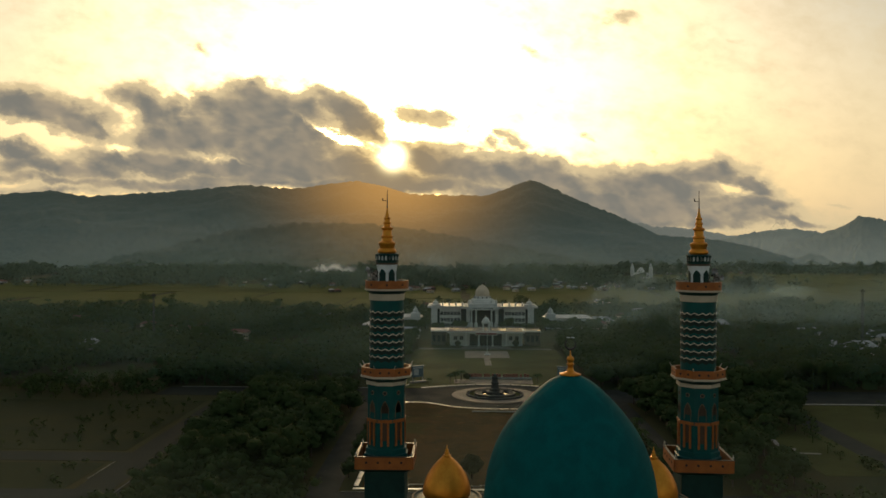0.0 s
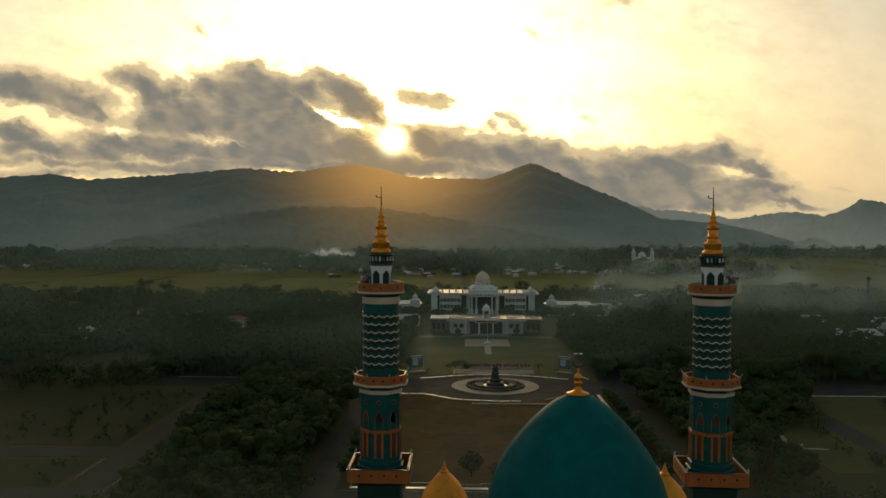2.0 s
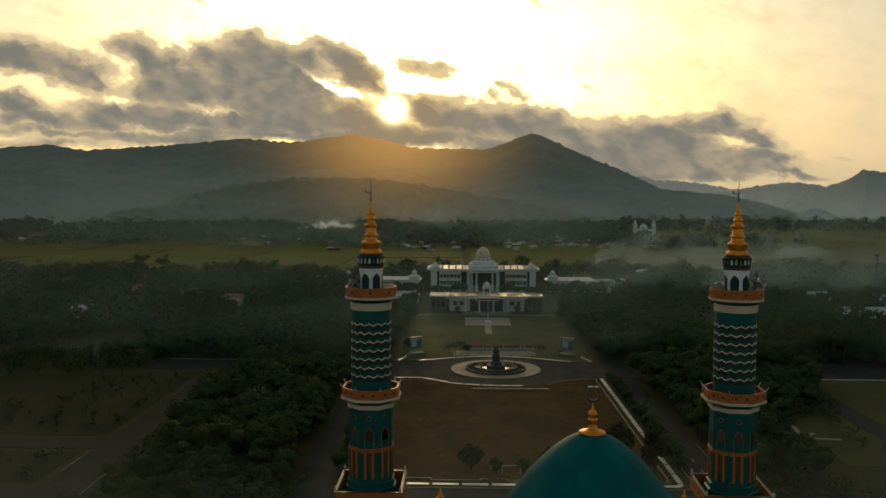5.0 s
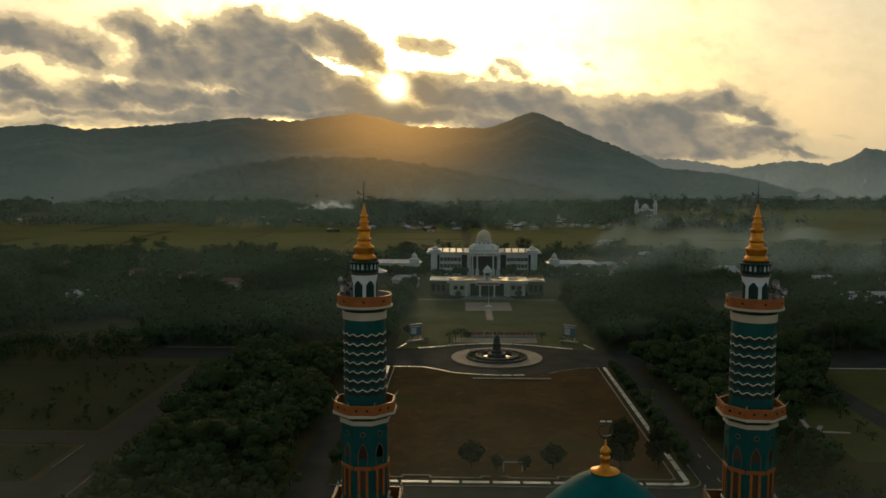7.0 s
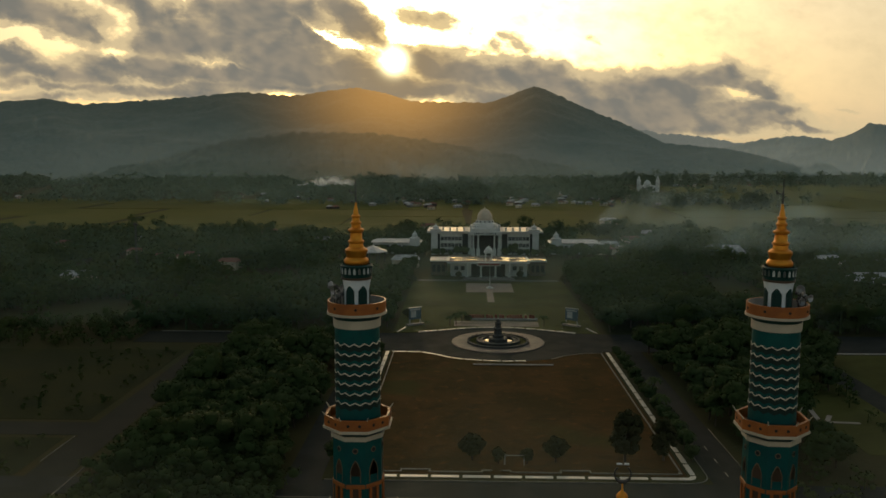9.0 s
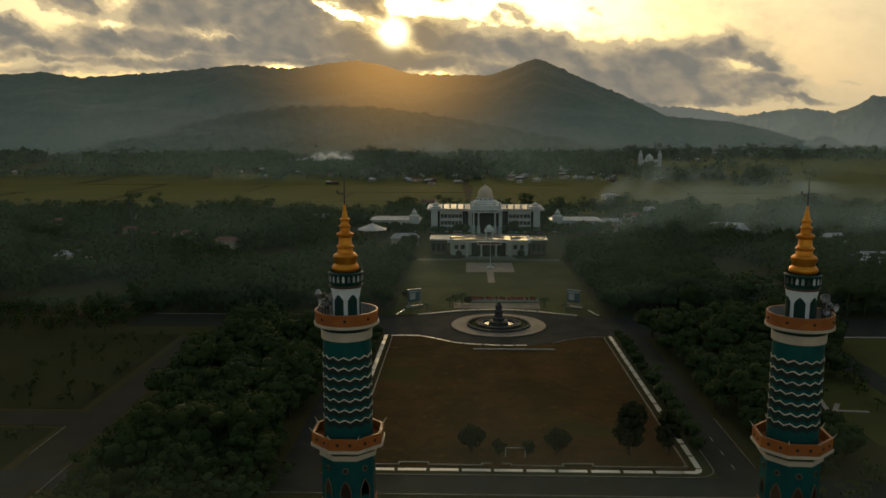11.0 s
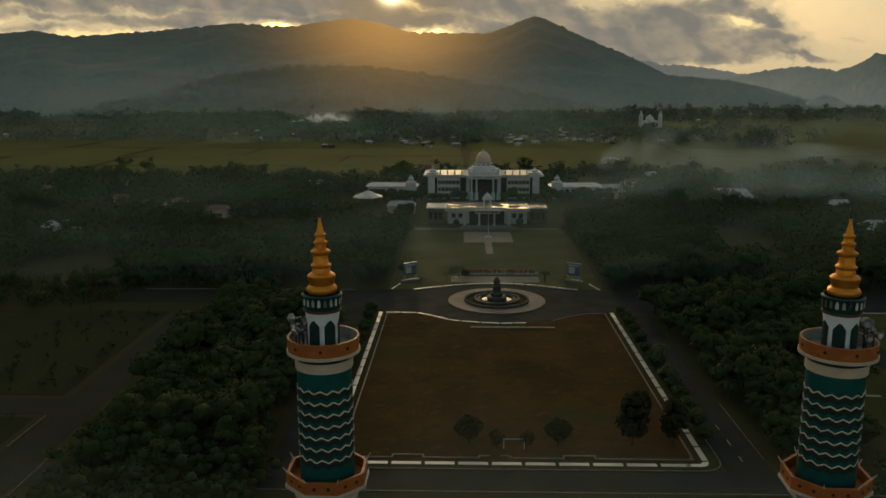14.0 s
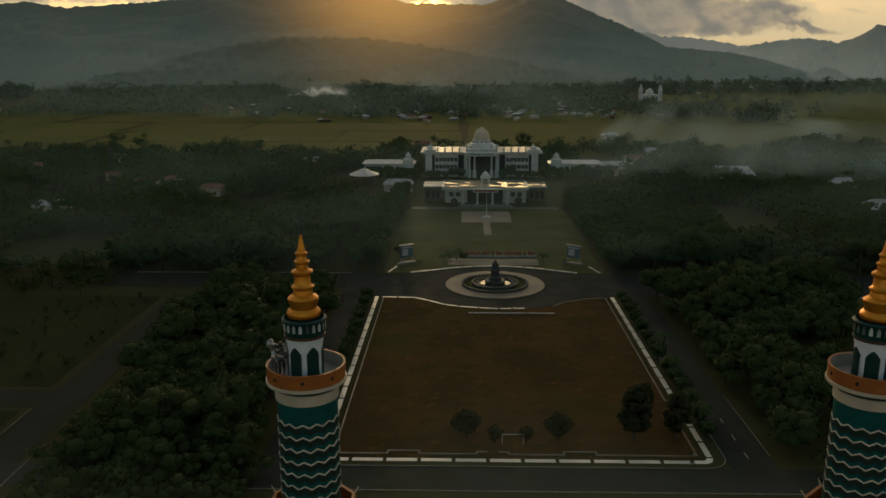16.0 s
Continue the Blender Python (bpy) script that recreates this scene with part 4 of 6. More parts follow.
def build_mosque_hall():
    h = thing("mosque_hall", 9.8, 68, 0, "flat-roofed mosque hall with cream walls and pale roof", "building")
    bm = bmesh.new()
    box(bm, -17.2, 17.2, -34, 31.5, 0, 21.4)
    part("walls", bm, M["offwhite"], h)
    bm = bmesh.new()
    box(bm, -17.6, 17.6, -34.4, 31.9, 21.4, 22.0)
    part("roof", bm, M["concrete"], h, "weathered flat roof")
    bm = bmesh.new()
    for s in (-1, 1):
        box(bm, s * 17.4 - 0.2, s * 17.4 + 0.2, -34, 31.5, 22.0, 22.9)
    box(bm, -17.0, 17.0, 31.5, 31.9, 22.0, 22.9)
    part("parapet", bm, M["white"], h, "white parapet")
    for sx in (-1, 1):
        bm = bmesh.new()
        box(bm, sx * 20 - 4.6, sx * 20 + 4.6, 24.0, 33.2, 0, 21.0)
        part("corner_block", bm, M["offwhite"], h)
        bm = bmesh.new()
        for s in (-1, 1):
            box(bm, sx * 20 - 4.8, sx * 20 + 4.8, 28.6 + s * 4.7 - 0.2, 28.6 + s * 4.7 + 0.2, 21.0, 22.3)
            box(bm, sx * 20 + s * 4.6 - 0.2, sx * 20 + s * 4.6 + 0.2, 24.12, 33.08, 21.0, 22.3)
        part("corner_parapet", bm, M["white"], h, "white parapet")


build_mosque_hall()


# ---------- government offices ----------
def window_unit(parent, x, y, z, w, h, name="window"):
    bm = bmesh.new()
    box(bm, x - w / 2, x + w / 2, y - 0.10, y + 0.1, z, z + h)
    g = part(name, bm, M["glass"], parent, "dark window pane")
    bm = bmesh.new()
    for a, b, c, d in ((x - w / 2 - 0.15, x - w / 2, z - 0.15, z + h + 0.15), (x + w / 2, x + w / 2 + 0.15, z - 0.15, z + h + 0.15), (x - w / 2, x + w / 2, z - 0.15, z), (x - w / 2, x + w / 2, z + h, z + h + 0.15), (x - 0.06, x + 0.06, z, z + h)):
        box(bm, a, b, y - 0.2, y + 0.02, c, d)
    part("window_frame", bm, M["white"], g)
    return g


def build_offices():
    cx, fy = 12.9, 540.0
    g = thing("government_office", cx, fy, 0, "white three-storey government office with a domed centre and flat roofs", "building")
    # long main block
    bm = bmesh.new()
    box(bm, -34.4, 34.4, 0, 26, 0, 14.2)
    part("wall", bm, M["white"], g, "white rendered wall")
    bm = bmesh.new()
    box(bm, -37, 37, -2.2, 27.4, 14.2, 15.2, 0.1)
    part("cornice", bm, M["white"], g)
    bm = bmesh.new()
    box(bm, -36, 36, -1.6, 26.6, 15.204, 15.24)
    part("roof_deck", bm, M["oldroof"], g, "dull grey roof deck")
    # glossy pieces only where the sky's glow shows, its pink put into the colour
    for s in (-1, 1):
        bm = bmesh.new()
        a, b = sorted((s * 13.5, s * 28.5))
        v = [bm.verts.new(p) for p in ((a, -0.8, 15.3), (b, -0.8, 15.3), (b, 25, 15.3), (a, 25, 15.3), (a, 18, 15.9), (b, 18, 15.9))]
        for f in ((0, 1, 5, 4), (2, 3, 4, 5), (0, 4, 3), (1, 2, 5)):
            bm.faces.new([v[i] for i in f])
        bmesh.ops.recalc_face_normals(bm, faces=bm.faces)
        part("roof", bm, M["sheen"], g, "glossy pale flat roof")
    # end bays with their corner turrets
    for s in (-1, 1):
        bm = bmesh.new()
        box(bm, s * 32.3 - 2.0, s * 32.3 + 2.0, -2.0, -0.01, 0, 14.15, 0.08)
        part("end_pier", bm, M["white"], g, "broad white end pier")
        bm = bmesh.new()
        box(bm, *sorted((s * 28.75, s * 30.25)), -0.4, -0.02, 0.2, 13.4)
        part("dark_recess", bm, M["glass"], g, "dark glazed recess")
        bm = bmesh.new()
        lathe(bm, [(3.9, 15.2), (3.9, 15.9), (4.2, 16.0), (4.2, 16.3), (2.2, 16.5), (1.9, 17.4), (2.3, 17.6), (1.4, 18.2), (0.4, 18.7), (0.2, 19.9), (0, 20.0)], 8, s * 31.6, 2.5, radians(22.5), close=False)
        part("corner_turret", bm, M["white"], g, "white stepped corner turret")
        for k in range(4):
            bm = bmesh.new()
            lathe(bm, [(0.5, 15.2), (0.5, 17.0), (0.7, 17.2), (0.3, 17.7), (0, 18.4)], 8, s * (13.5 + 4.4 * k), -0.4, close=False)
            part("roof_knob", bm, M["white"], g)
    # windows of two upper storeys in groups either side
    for s in (-1, 1):
        bm = bmesh.new()
        box(bm, *sorted((s * 14.6, s * 28.6)), -0.5, -0.02, 2.4, 12.2)
        back = part("window_bay", bm, M["white"], g, "white window wall")
        for row, z in enumerate((1.2, 4.9, 9.2)):
            for k in range(6):
                x = s * (15.9 + 2.28 * k)
                window_unit(back, x, -0.55, z, 1.85, 2.4)
        for z in (3.9, 8.0, 12.0):
            bm = bmesh.new()
            box(bm, *sorted((s * 14.5, s * 28.7)), -0.95, -0.5, z, z + 0.35)
            part("ledge", bm, M["white"], back)
        bm = bmesh.new()
        box(bm, *sorted((s * 10.8, s * 14.4)), -0.3, -0.02, 0.2, 13.4)
        part("dark_recess", bm, M["glass"], g, "dark glazed recess")
    # centre portico
    bm = bmesh.new()
    box(bm, -10.6, 10.6, -6, 20, 13.0, 15.3, 0.1)
    box(bm, -9.6, 9.6, -4.5, 18, 15.3, 17.4, 0.15)
    part("portico_entablature", bm, M["white"], g, "white entablature")
    for k in range(11):
        if k in (5,):
            continue
        w = 0.5 + 0.12 * (k % 3)
        bm = bmesh.new()
        box(bm, -6.6 + 1.3 * k - w / 2, -6.6 + 1.3 * k + w / 2, -6.12, -5.98, 13.7, 14.7)
        part("letter_bar", bm, M["tealdark"], g, "plain dark bar")
    # flat panel with the shade of the entrance recess as its colour
    bm = bmesh.new()
    box(bm, -8.4, 8.4, -0.35, -0.03, 0, 13.0)
    part("entrance_glazing", bm, M["shade"], g, "tall near-black panel standing for the shaded entrance")
    for px in (-7.5, -4.4, 5.9, 9.0):
        bm = bmesh.new()
        lathe(bm, [(0.85, 0), (0.85, 4.8), (0.55, 5.0), (0.5, 12.4), (0.8, 12.7), (0.8, 13.0)], 14, px, -4.8, close=False)
        part("column", bm, M["white"], g, "tall white column", smooth=False)
    for px in (-7.5, -4.4, 5.9, 9.0):
        bm = bmesh.new()
        box(bm, px - 1.1, px + 1.1, -5.9, -3.7, 0, 4.2, 0.05)
        part("plinth", bm, M["white"], g)
    # drum and dome
    bm = bmesh.new()
    lathe(bm, [(9.6, 17.4), (9.4, 18.4), (8.0, 18.6), (7.6, 19.6), (6.2, 19.8), (5.6, 21.2), (5.9, 21.5), (5.2, 21.7)], 40, 0, 8, close=False)
    part("drum", bm, M["white"], g)
    bm = bmesh.new()
    lathe(bm, [(4.7, 21.6), (4.9, 22.9), (4.75, 24.4), (4.1, 26.1), (3.0, 27.6), (1.6, 28.6), (0.5, 29.0), (0.25, 29.3), (0.12, 30.2), (0, 30.3)], 40, 0, 8, close=False)
    part("dome", bm, M["offwhite"], g, "pale ribbed dome", smooth=True)
    for k in range(12):
        bm = bmesh.new()
        a = 2 * math.pi * k / 12
        box(bm, -0.3, 0.3, -0.25, 0.25, 19.7, 21.3)
        o = part("drum_window", bm, M["shade"], g)
        o.matrix_local = pose(5.75 * math.cos(a), 8 + 5.75 * math.sin(a), 0, 0, 0, math.degrees(a) + 90)
    for px in (-9, -6, 6, 9):
        bm = bmesh.new()
        lathe(bm, [(0.6, 17.4), (0.6, 18.6), (0.9, 18.8), (0.4, 19.5), (0, 20.4)], 10, px, -3.6, close=False)
        part("roof_urn", bm, M["white"], g)


def build_porch():
    p = thing("entrance_pavilion", 12.6, 448.0, 0, "long white entrance pavilion with columns and glossy flat roof", "building")
    bm = bmesh.new()
    box(bm, -20.2, 20.6, 2.0, 16, 0, 7.7)
    part("wall", bm, M["white"], p)
    bm = bmesh.new()
    box(bm, -21.5, 21.5, -5.5, 17, 7.7, 8.6, 0.1)
    roof = part("roof_slab", bm, M["white"], p, "grey-white flat roof slab")
    bm = bmesh.new()
    box(bm, -20.6, 20.6, -4.6, 16.2, 8.604, 8.68)
    part("wet_roof", bm, M["wetroof"], roof, "wet mirror-like roof deck")
    bm = bmesh.new()
    box(bm, -21.5, 21.5, -5.5, -5.1, 8.6, 9.1)
    part("roof_edge", bm, M["concrete"], roof)
    bm = bmesh.new()
    box(bm, -21.5, 21.5, 16.6, 17.0, 8.6, 9.1)
    part("roof_edge", bm, M["concrete"], roof)
    bm = bmesh.new()
    box(bm, -6.2, 6.2, -8.2, -5.6, 6.9, 8.7, 0.05)
    part("canopy", bm, M["white"], p)
    bm = bmesh.new()
    box(bm, -5.6, 5.6, -8.36, -8.22, 7.3, 8.3)
    part("red_sign", bm, M["red"], p, "red sign board")
    for px in (-11.3, -4.0, 3.6, 10.9):
        bm = bmesh.new()
        lathe(bm, [(0.8, 0), (0.8, 0.8), (0.5, 1.0), (0.48, 6.8), (0.75, 7.1), (0.75, 7.7)], 14, px, -4.4, close=False)
        part("column", bm, M["white"], p, "white round column")
    for k in range(5):
        bm = bmesh.new()
        box(bm, -14 + 0.4 * k, 14 - 0.4 * k, -10.5 + 0.7 * k, -9.8 + 0.7 * k, 0, 0.2 + 0.17 * k)
        part("step", bm, M["paving"], p)
    for px in (-17, -13.6, 14, 17.4):
        window_unit(p, px, 1.92, 3.2, 2.0, 2.2)
    # shade between the porch columns, put into a near-black panel
    bm = bmesh.new()
    box(bm, -9.0, 9.0, 1.85, 1.99, 0.1, 6.6)
    part("entrance_glazing", bm, M["shade"], p, "near-black panel standing for the shaded porch recess")
    # open arched belfry over the middle
    for sx in (-1.6, 1.6):
        for sy in (-3.4, -0.6):
            bm = bmesh.new()
            lathe(bm, [(0.42, 8.6), (0.36, 8.8), (0.34, 12.6), (0.5, 12.8), (0.5, 13.0)], 10, sx, sy, close=False)
            part("belfry_post", bm, M["white"], p)
    bm = bmesh.new()
    box(bm, -2.4, 2.4, -4.2, 0.2, 13.0, 14.0, 0.08)
    lathe(bm, [(2.0, 14.0), (2.0, 14.6), (1.5, 15.6), (0.7, 16.3), (0.15, 16.6), (0.1, 17.2)], 20, 0, -2.0, close=False)
    part("belfry_cap", bm, M["white"], p)
    for s in (-1, 1):
        w = thing("side_pavilion", 12.6 + s * 26.4, 452.0, 0, "low side pavilion with a flat pale roof on dark walls", "building", "side pavilions")
        bm = bmesh.new()
        box(bm, -4.2, 4.2, 0, 14, 0, 7.6)
        part("wall", bm, M["bay"], w)
        bm = bmesh.new()
        box(bm, -4.7, 4.7, -1, 15, 7.6, 8.2, 0.06)
        roof = part("roof_slab", bm, M["white"], w)
        bm = bmesh.new()
        box(bm, -4.3, 4.3, -0.6, 14.6, 8.204, 8.27)
        part("roof_deck", bm, M["wetroof" if s > 0 else "oldroof"], roof)
        for k in range(3):
            bm = bmesh.new()
            box(bm, -3.4 + 2.6 * k, -1.8 + 2.6 * k, -0.1, 0.04, 2.0, 5.6)
            part("window", bm, M["glass"], w, "dark window pane")


def build_wing(x, y, s):
    w = thing("office_wing", x, y, 0, "long white office wing with a pale hipped metal roof", "building", "office wings")
    bm = bmesh.new()
    box(bm, -15, 15, 0, 12, 0, 7.2)
    part("wall", bm, M["white"], w)
    bm = bmesh.new()
    v = [bm.verts.new(p) for p in ((-16.5, -1.5, 7.2), (16.5, -1.5, 7.2), (16.5, 13.5, 7.2), (-16.5, 13.5, 7.2), (-13, 6, 9.0), (13, 6, 9.0))]
    for f in ((0, 1, 5, 4), (1, 2, 5), (2, 3, 4, 5), (3, 0, 4), (3, 2, 1, 0)):
        bm.faces.new([v[i] for i in f])
    part("roof", bm, M["roofw"], w, "pale metal hip roof")
    for k in range(8):
        window_unit(w, -12.8 + 3.65 * k, -0.06, 3.6, 2.2, 1.9)
    bm = bmesh.new()
    box(bm, s * 12 - 3.2, s * 12 + 3.2, -2.2, 4, 0, 9.4)
    lathe(bm, [(3.4, 9.4), (3.6, 10.0), (2.0, 10.6), (1.7, 12.2), (2.0, 12.4), (0.8, 13.2), (0.15, 14.6)], 8, s * 12, 0.9, radians(22.5), close=False)
    part("stair_tower", bm, M["white"], w, "white stair tower with a finial")


def wet_roof():
    m = material("wet_roof", (0.05, 0.05, 0.046), 0.2, 0, 0.3, 0.25, 3, 0.03, (0.08, 0.076, 0.07), depth=0.01)
    N = Net(m.node_tree, keep=True)
    b = [n for n in N.n if n.type == "BSDF_PRINCIPLED"][0]
    co = N.n.new("ShaderNodeTexCoord").outputs["Object"]
    pool = N.noise(co, 0.14, 3, 0.5, 0.4)
    N.link(N.ramp(pool, 0.42, 0.47, 0.09, 0.75), b.inputs["Roughness"])
    N.link(N.ramp(pool, 0.42, 0.47, 0.5, 0.06), b.inputs["Specular IOR Level"])
    return m


M["wetroof"] = wet_roof()
build_offices()
build_porch()
build_wing(-44.5, 545, 1)
build_wing(71.0, 545, -1)


def build_gazebo(x, y, r, h, label):
    z = thing("gazebo", x, y, 0, label, "pavilion")
    bm = bmesh.new()
    lathe(bm, [(r, h), (r * 0.98, h + 0.3), (r * 0.45, h + 2.0), (r * 0.4, h + 2.3), (0.3, h + 3.6), (0.0, h + 4.0)], 8, turn=radians(22.5), close=False)
    part("roof", bm, M["roofw"], z, "pale tiered roof")
    # dark posts: the shade under the roof is put into their colour
    for k in range(8):
        a = radians(22.5 + 45 * k)
        bm = bmesh.new()
        tube(bm, (r * 0.85 * math.cos(a), r * 0.85 * math.sin(a), 0), (r * 0.85 * math.cos(a), r * 0.85 * math.sin(a), h + 0.2), 0.22)
        part("post", bm, M["bay"], z)


build_gazebo(-55.0, 505, 9.0, 6.2, "open octagonal pavilion with a pale tiered roof")


def build_forecourt():
    for x0, x1, y0, y1, z, n in ((0.8, 23.4, 400, 426, 0.16, "forecourt"), (10.3, 13.4, 374.5, 399.98, 0.165, "garden_path"), (-24, 48, 432, 437.2, 0.17, "pavement")):
        bm = bmesh.new()
        slab(bm, [(x0, y0), (x1, y0), (x1, y1), (x0, y1)], -0.1, z)
        structure(finish(n, bm, M["darkstone" if n == "pavement" else "ringpave"]), "stone paving before the offices", "paving")
    f = thing("flagpole", 12.3, 411.5, 0.16, "tall white flagpole on a stepped base", "flagpole")
    bm = bmesh.new()
    tube(bm, (0, 0, 0.6), (0, 0, 15), 0.14, 8, 0.07)
    part("pole", bm, M["white"], f)
    bm = bmesh.new()
    box(bm, -1.6, 1.6, -1.6, 1.6, 0, 0.35, 0.03)
    box(bm, -0.9, 0.9, -0.9, 0.9, 0.35, 0.8, 0.03)
    part("base", bm, M["white"], f)
    # low wall with red lettering
    w = thing("sign_wall", 15.3, 336.5, 0.12, "long low grey wall carrying a row of red sign letters", "sign")
    bm = bmesh.new()
    box(bm, -13.6, 13.6, -0.3, 0.3, 0, 0.9, 0.05)
    part("wall", bm, M["concrete"], w)
    rnd = random.Random(3)
    x = -13.0
    while x < 12.6:
        wd = rnd.uniform(0.55, 1.0)
        bm = bmesh.new()
        box(bm, x, x + wd, -0.42, -0.12, 0.92, 0.92 + rnd.uniform(1.15, 1.5), 0.04)
        part("letter_bar", bm, M["red"], w, "plain red bar")
        x += wd + (0.25 if rnd.random() < 0.85 else 0.9)
    st = thing("terrace", 12.4, 328.4, 0.12, "pale paved terrace with broad steps", "terrace")
    for k in range(4):
        bm = bmesh.new()
        box(bm, -16.2, 16.2, -3.6 + 1.9 * k, -1.72 + 1.9 * k, 0, 0.14 + 0.1 * k, 0.02)
        part("step", bm, M["ringpave"], st)
    for x, rz in ((-18.8, 32), (41.0, -32)):
        b = thing("billboard", x, 327.0, 0.12, "blue and white billboard on a pale plinth", "billboard", "billboards by the roundabout", rz)
        bm = bmesh.new()
        box(bm, -2.6, 2.6, -0.12, 0.12, 2.2, 6.6, 0.05)
        pn = part("panel", bm, M["blue"], b)
        bm = bmesh.new()
        box(bm, -1.9, 0.4, -0.16, -0.125, 3.0, 5.4)
        box(bm, -2.2, 2.2, -0.16, -0.125, 5.7, 6.2)
        part("print", bm, M["oldroof"], pn, "plain pale print")
        bm = bmesh.new()
        box(bm, -2.8, 2.8, -0.16, 0.16, 6.6, 6.9)
        part("top_rail", bm, M["metal"], b)
        for px in (-2.3, 2.3):
            bm = bmesh.new()
            box(bm, px - 0.15, px + 0.15, -0.15, 0.15, 0.6, 2.2)
            part("leg", bm, M["metal"], b)
        bm = bmesh.new()
        box(bm, -3.6, 3.6, -0.9, 0.9, 0, 0.6, 0.05)
        part("plinth", bm, M["paving"], b)
    # goal on the field
    gl = thing("goal", 11.0, 187.6, 0.1, "small white goal frame on the dry field", "goal")
    for px in (-2.05, 2.05):
        bm = bmesh.new()
        tube(bm, (px, 0, 0), (px, 0, 2.1), 0.06)
        part("post", bm, M["white"], gl)
    bm = bmesh.new()
    tube(bm, (-2.05, 0, 2.1), (2.05, 0, 2.1), 0.06)
    part("crossbar", bm, M["white"], gl)


build_forecourt()


# ---------- trees ----------
def leaf_cloud(rng, centres, radii, count, size, flat=0.8):
    """Quads strewn over the skins of many clumps; returns vertex and face arrays."""
    k = rng.choice(len(centres), count, p=radii ** 2 / (radii ** 2).sum())
    d = rng.normal(size=(count, 3))
    d /= np.linalg.norm(d, axis=1)[:, None]
    d[:, 2] = np.abs(d[:, 2]) * 0.9 - 0.25 * (rng.random(count) < 0.4)
    pos = centres[k] + d * (radii[k] * rng.uniform(0.68, 1.12, count))[:, None] * np.array([1, 1, flat])
    n = d + rng.normal(size=(count, 3)) * 0.55
    n /= np.linalg.norm(n, axis=1)[:, None]
    a = np.cross(n, rng.normal(size=(count, 3)))
    a /= np.linalg.norm(a, axis=1)[:, None]
    b = np.cross(n, a)
    s = (size * rng.uniform(0.6, 1.3, count))[:, None]
    quad = np.stack([pos - a * s, pos + b * s * 0.55, pos + a * s, pos - b * s * 0.55], 1)
    verts = quad.reshape(-1, 3)
    faces = np.arange(count * 4).reshape(-1, 4)[:, ::-1]
    # leaves shade with the roundness of their clump
    soft = d * 0.32 + n * 0.12 + np.array([0, 0, 0.75])
    soft /= np.linalg.norm(soft, axis=1)[:, None]
    return verts, faces, np.repeat(soft, 4, axis=0)


def clump_cores(rng, centres, radii, flat=0.8, cut=2, core=0.8):
    """Lumpy cores inside the clumps, each a squashed cube-sphere of quads."""
    g = np.linspace(-1, 1, cut + 1)
    pts, quads = [], []
    for axis in range(3):
        for sgn in (-1, 1):
            base = len(pts)
            for a in g:
                for b in g:
                    q = [0, 0, 0]
                    q[axis], q[(axis + 1) % 3], q[(axis + 2) % 3] = sgn, a, b
                    pts.append(q)
            for i in range(cut):
                for j in range(cut):
                    k = base + i * (cut + 1) + j
                    ring = (k, k + cut + 1, k + cut + 2, k + 1)
                    quads.append(ring if sgn > 0 else ring[::-1])
    pts = np.array(pts, float)
    pts /= np.linalg.norm(pts, axis=1)[:, None]
    n, m = len(centres), len(pts)
    jit = 1 + 0.16 * np.sin(pts[None] * rng.uniform(2, 5, (n, 1, 3)) + rng.uniform(0, 6, (n, 1, 3))).sum(2) / 1.7
    v = centres[:, None, :] + pts[None] * (radii[:, None] * core * jit)[:, :, None] * np.array([1, 1, flat])
    f = np.array(quads)[None] + (np.arange(n) * m)[:, None, None]
    nn = pts * 0.36 + np.array([0, 0, 0.7])
    nn /= np.linalg.norm(nn, axis=1)[:, None]
    return v.reshape(-1, 3), f.reshape(-1, 4), np.tile(nn, (n, 1))


def crown_mesh(rng, centres, radii, leaves, size, cut=2, core=0.8):
    v, f, nn = leaf_cloud(rng, centres, radii, leaves, size)
    v2, f2, n2 = clump_cores(rng, centres, radii, cut=cut, core=core)
    return np.concatenate([v, v2]), np.concatenate([f, f2 + len(v)]), np.concatenate([nn, n2])


def quads_mesh(name, verts, faces, mat, normals=None):
    me = bpy.data.meshes.new(name)
    me.vertices.add(len(verts))
    me.vertices.foreach_set("co", np.ascontiguousarray(verts, dtype=np.float32).ravel())
    n, k = faces.shape
    me.loops.add(n * k)
    me.loops.foreach_set("vertex_index", np.ascontiguousarray(faces, dtype=np.int32).ravel())
    me.polygons.add(n)
    me.polygons.foreach_set("loop_start", np.arange(0, n * k, k, dtype=np.int32))
    me.materials.append(mat)
    me.update(calc_edges=True)
    if normals is not None:
        me.normals_split_custom_set_from_vertices(normals.tolist())
    return me


def crown_centres(rng, h, w, n, lift):
    c = rng.normal(size=(n, 3))
    c /= np.linalg.norm(c, axis=1)[:, None]
    c *= (rng.random(n) ** 0.45)[:, None]
    c = c * np.array([w * 0.40, w * 0.40, h * (1 - lift) * 0.38])
    c[:, 2] += h * (lift + (1 - lift) * 0.52)
    r = rng.uniform(0.17, 0.27, n) * w
    return c, r


def oval_centres(rng, h, w, n, lift):
    """Clumps that fill one even egg, for clipped crowns."""
    c = rng.normal(size=(n, 3))
    c /= np.linalg.norm(c, axis=1)[:, None]
    c *= (rng.random(n) ** 0.3)[:, None]
    half = h * (1 - lift) / 2
    taper = 1 - 0.18 * c[:, 2:3]
    c[:, :2] *= taper
    c = c * np.array([w * 0.37, w * 0.37, half - 0.13 * w])
    c[:, 2] += h * lift + half
    return c, rng.uniform(0.11, 0.16, n) * w


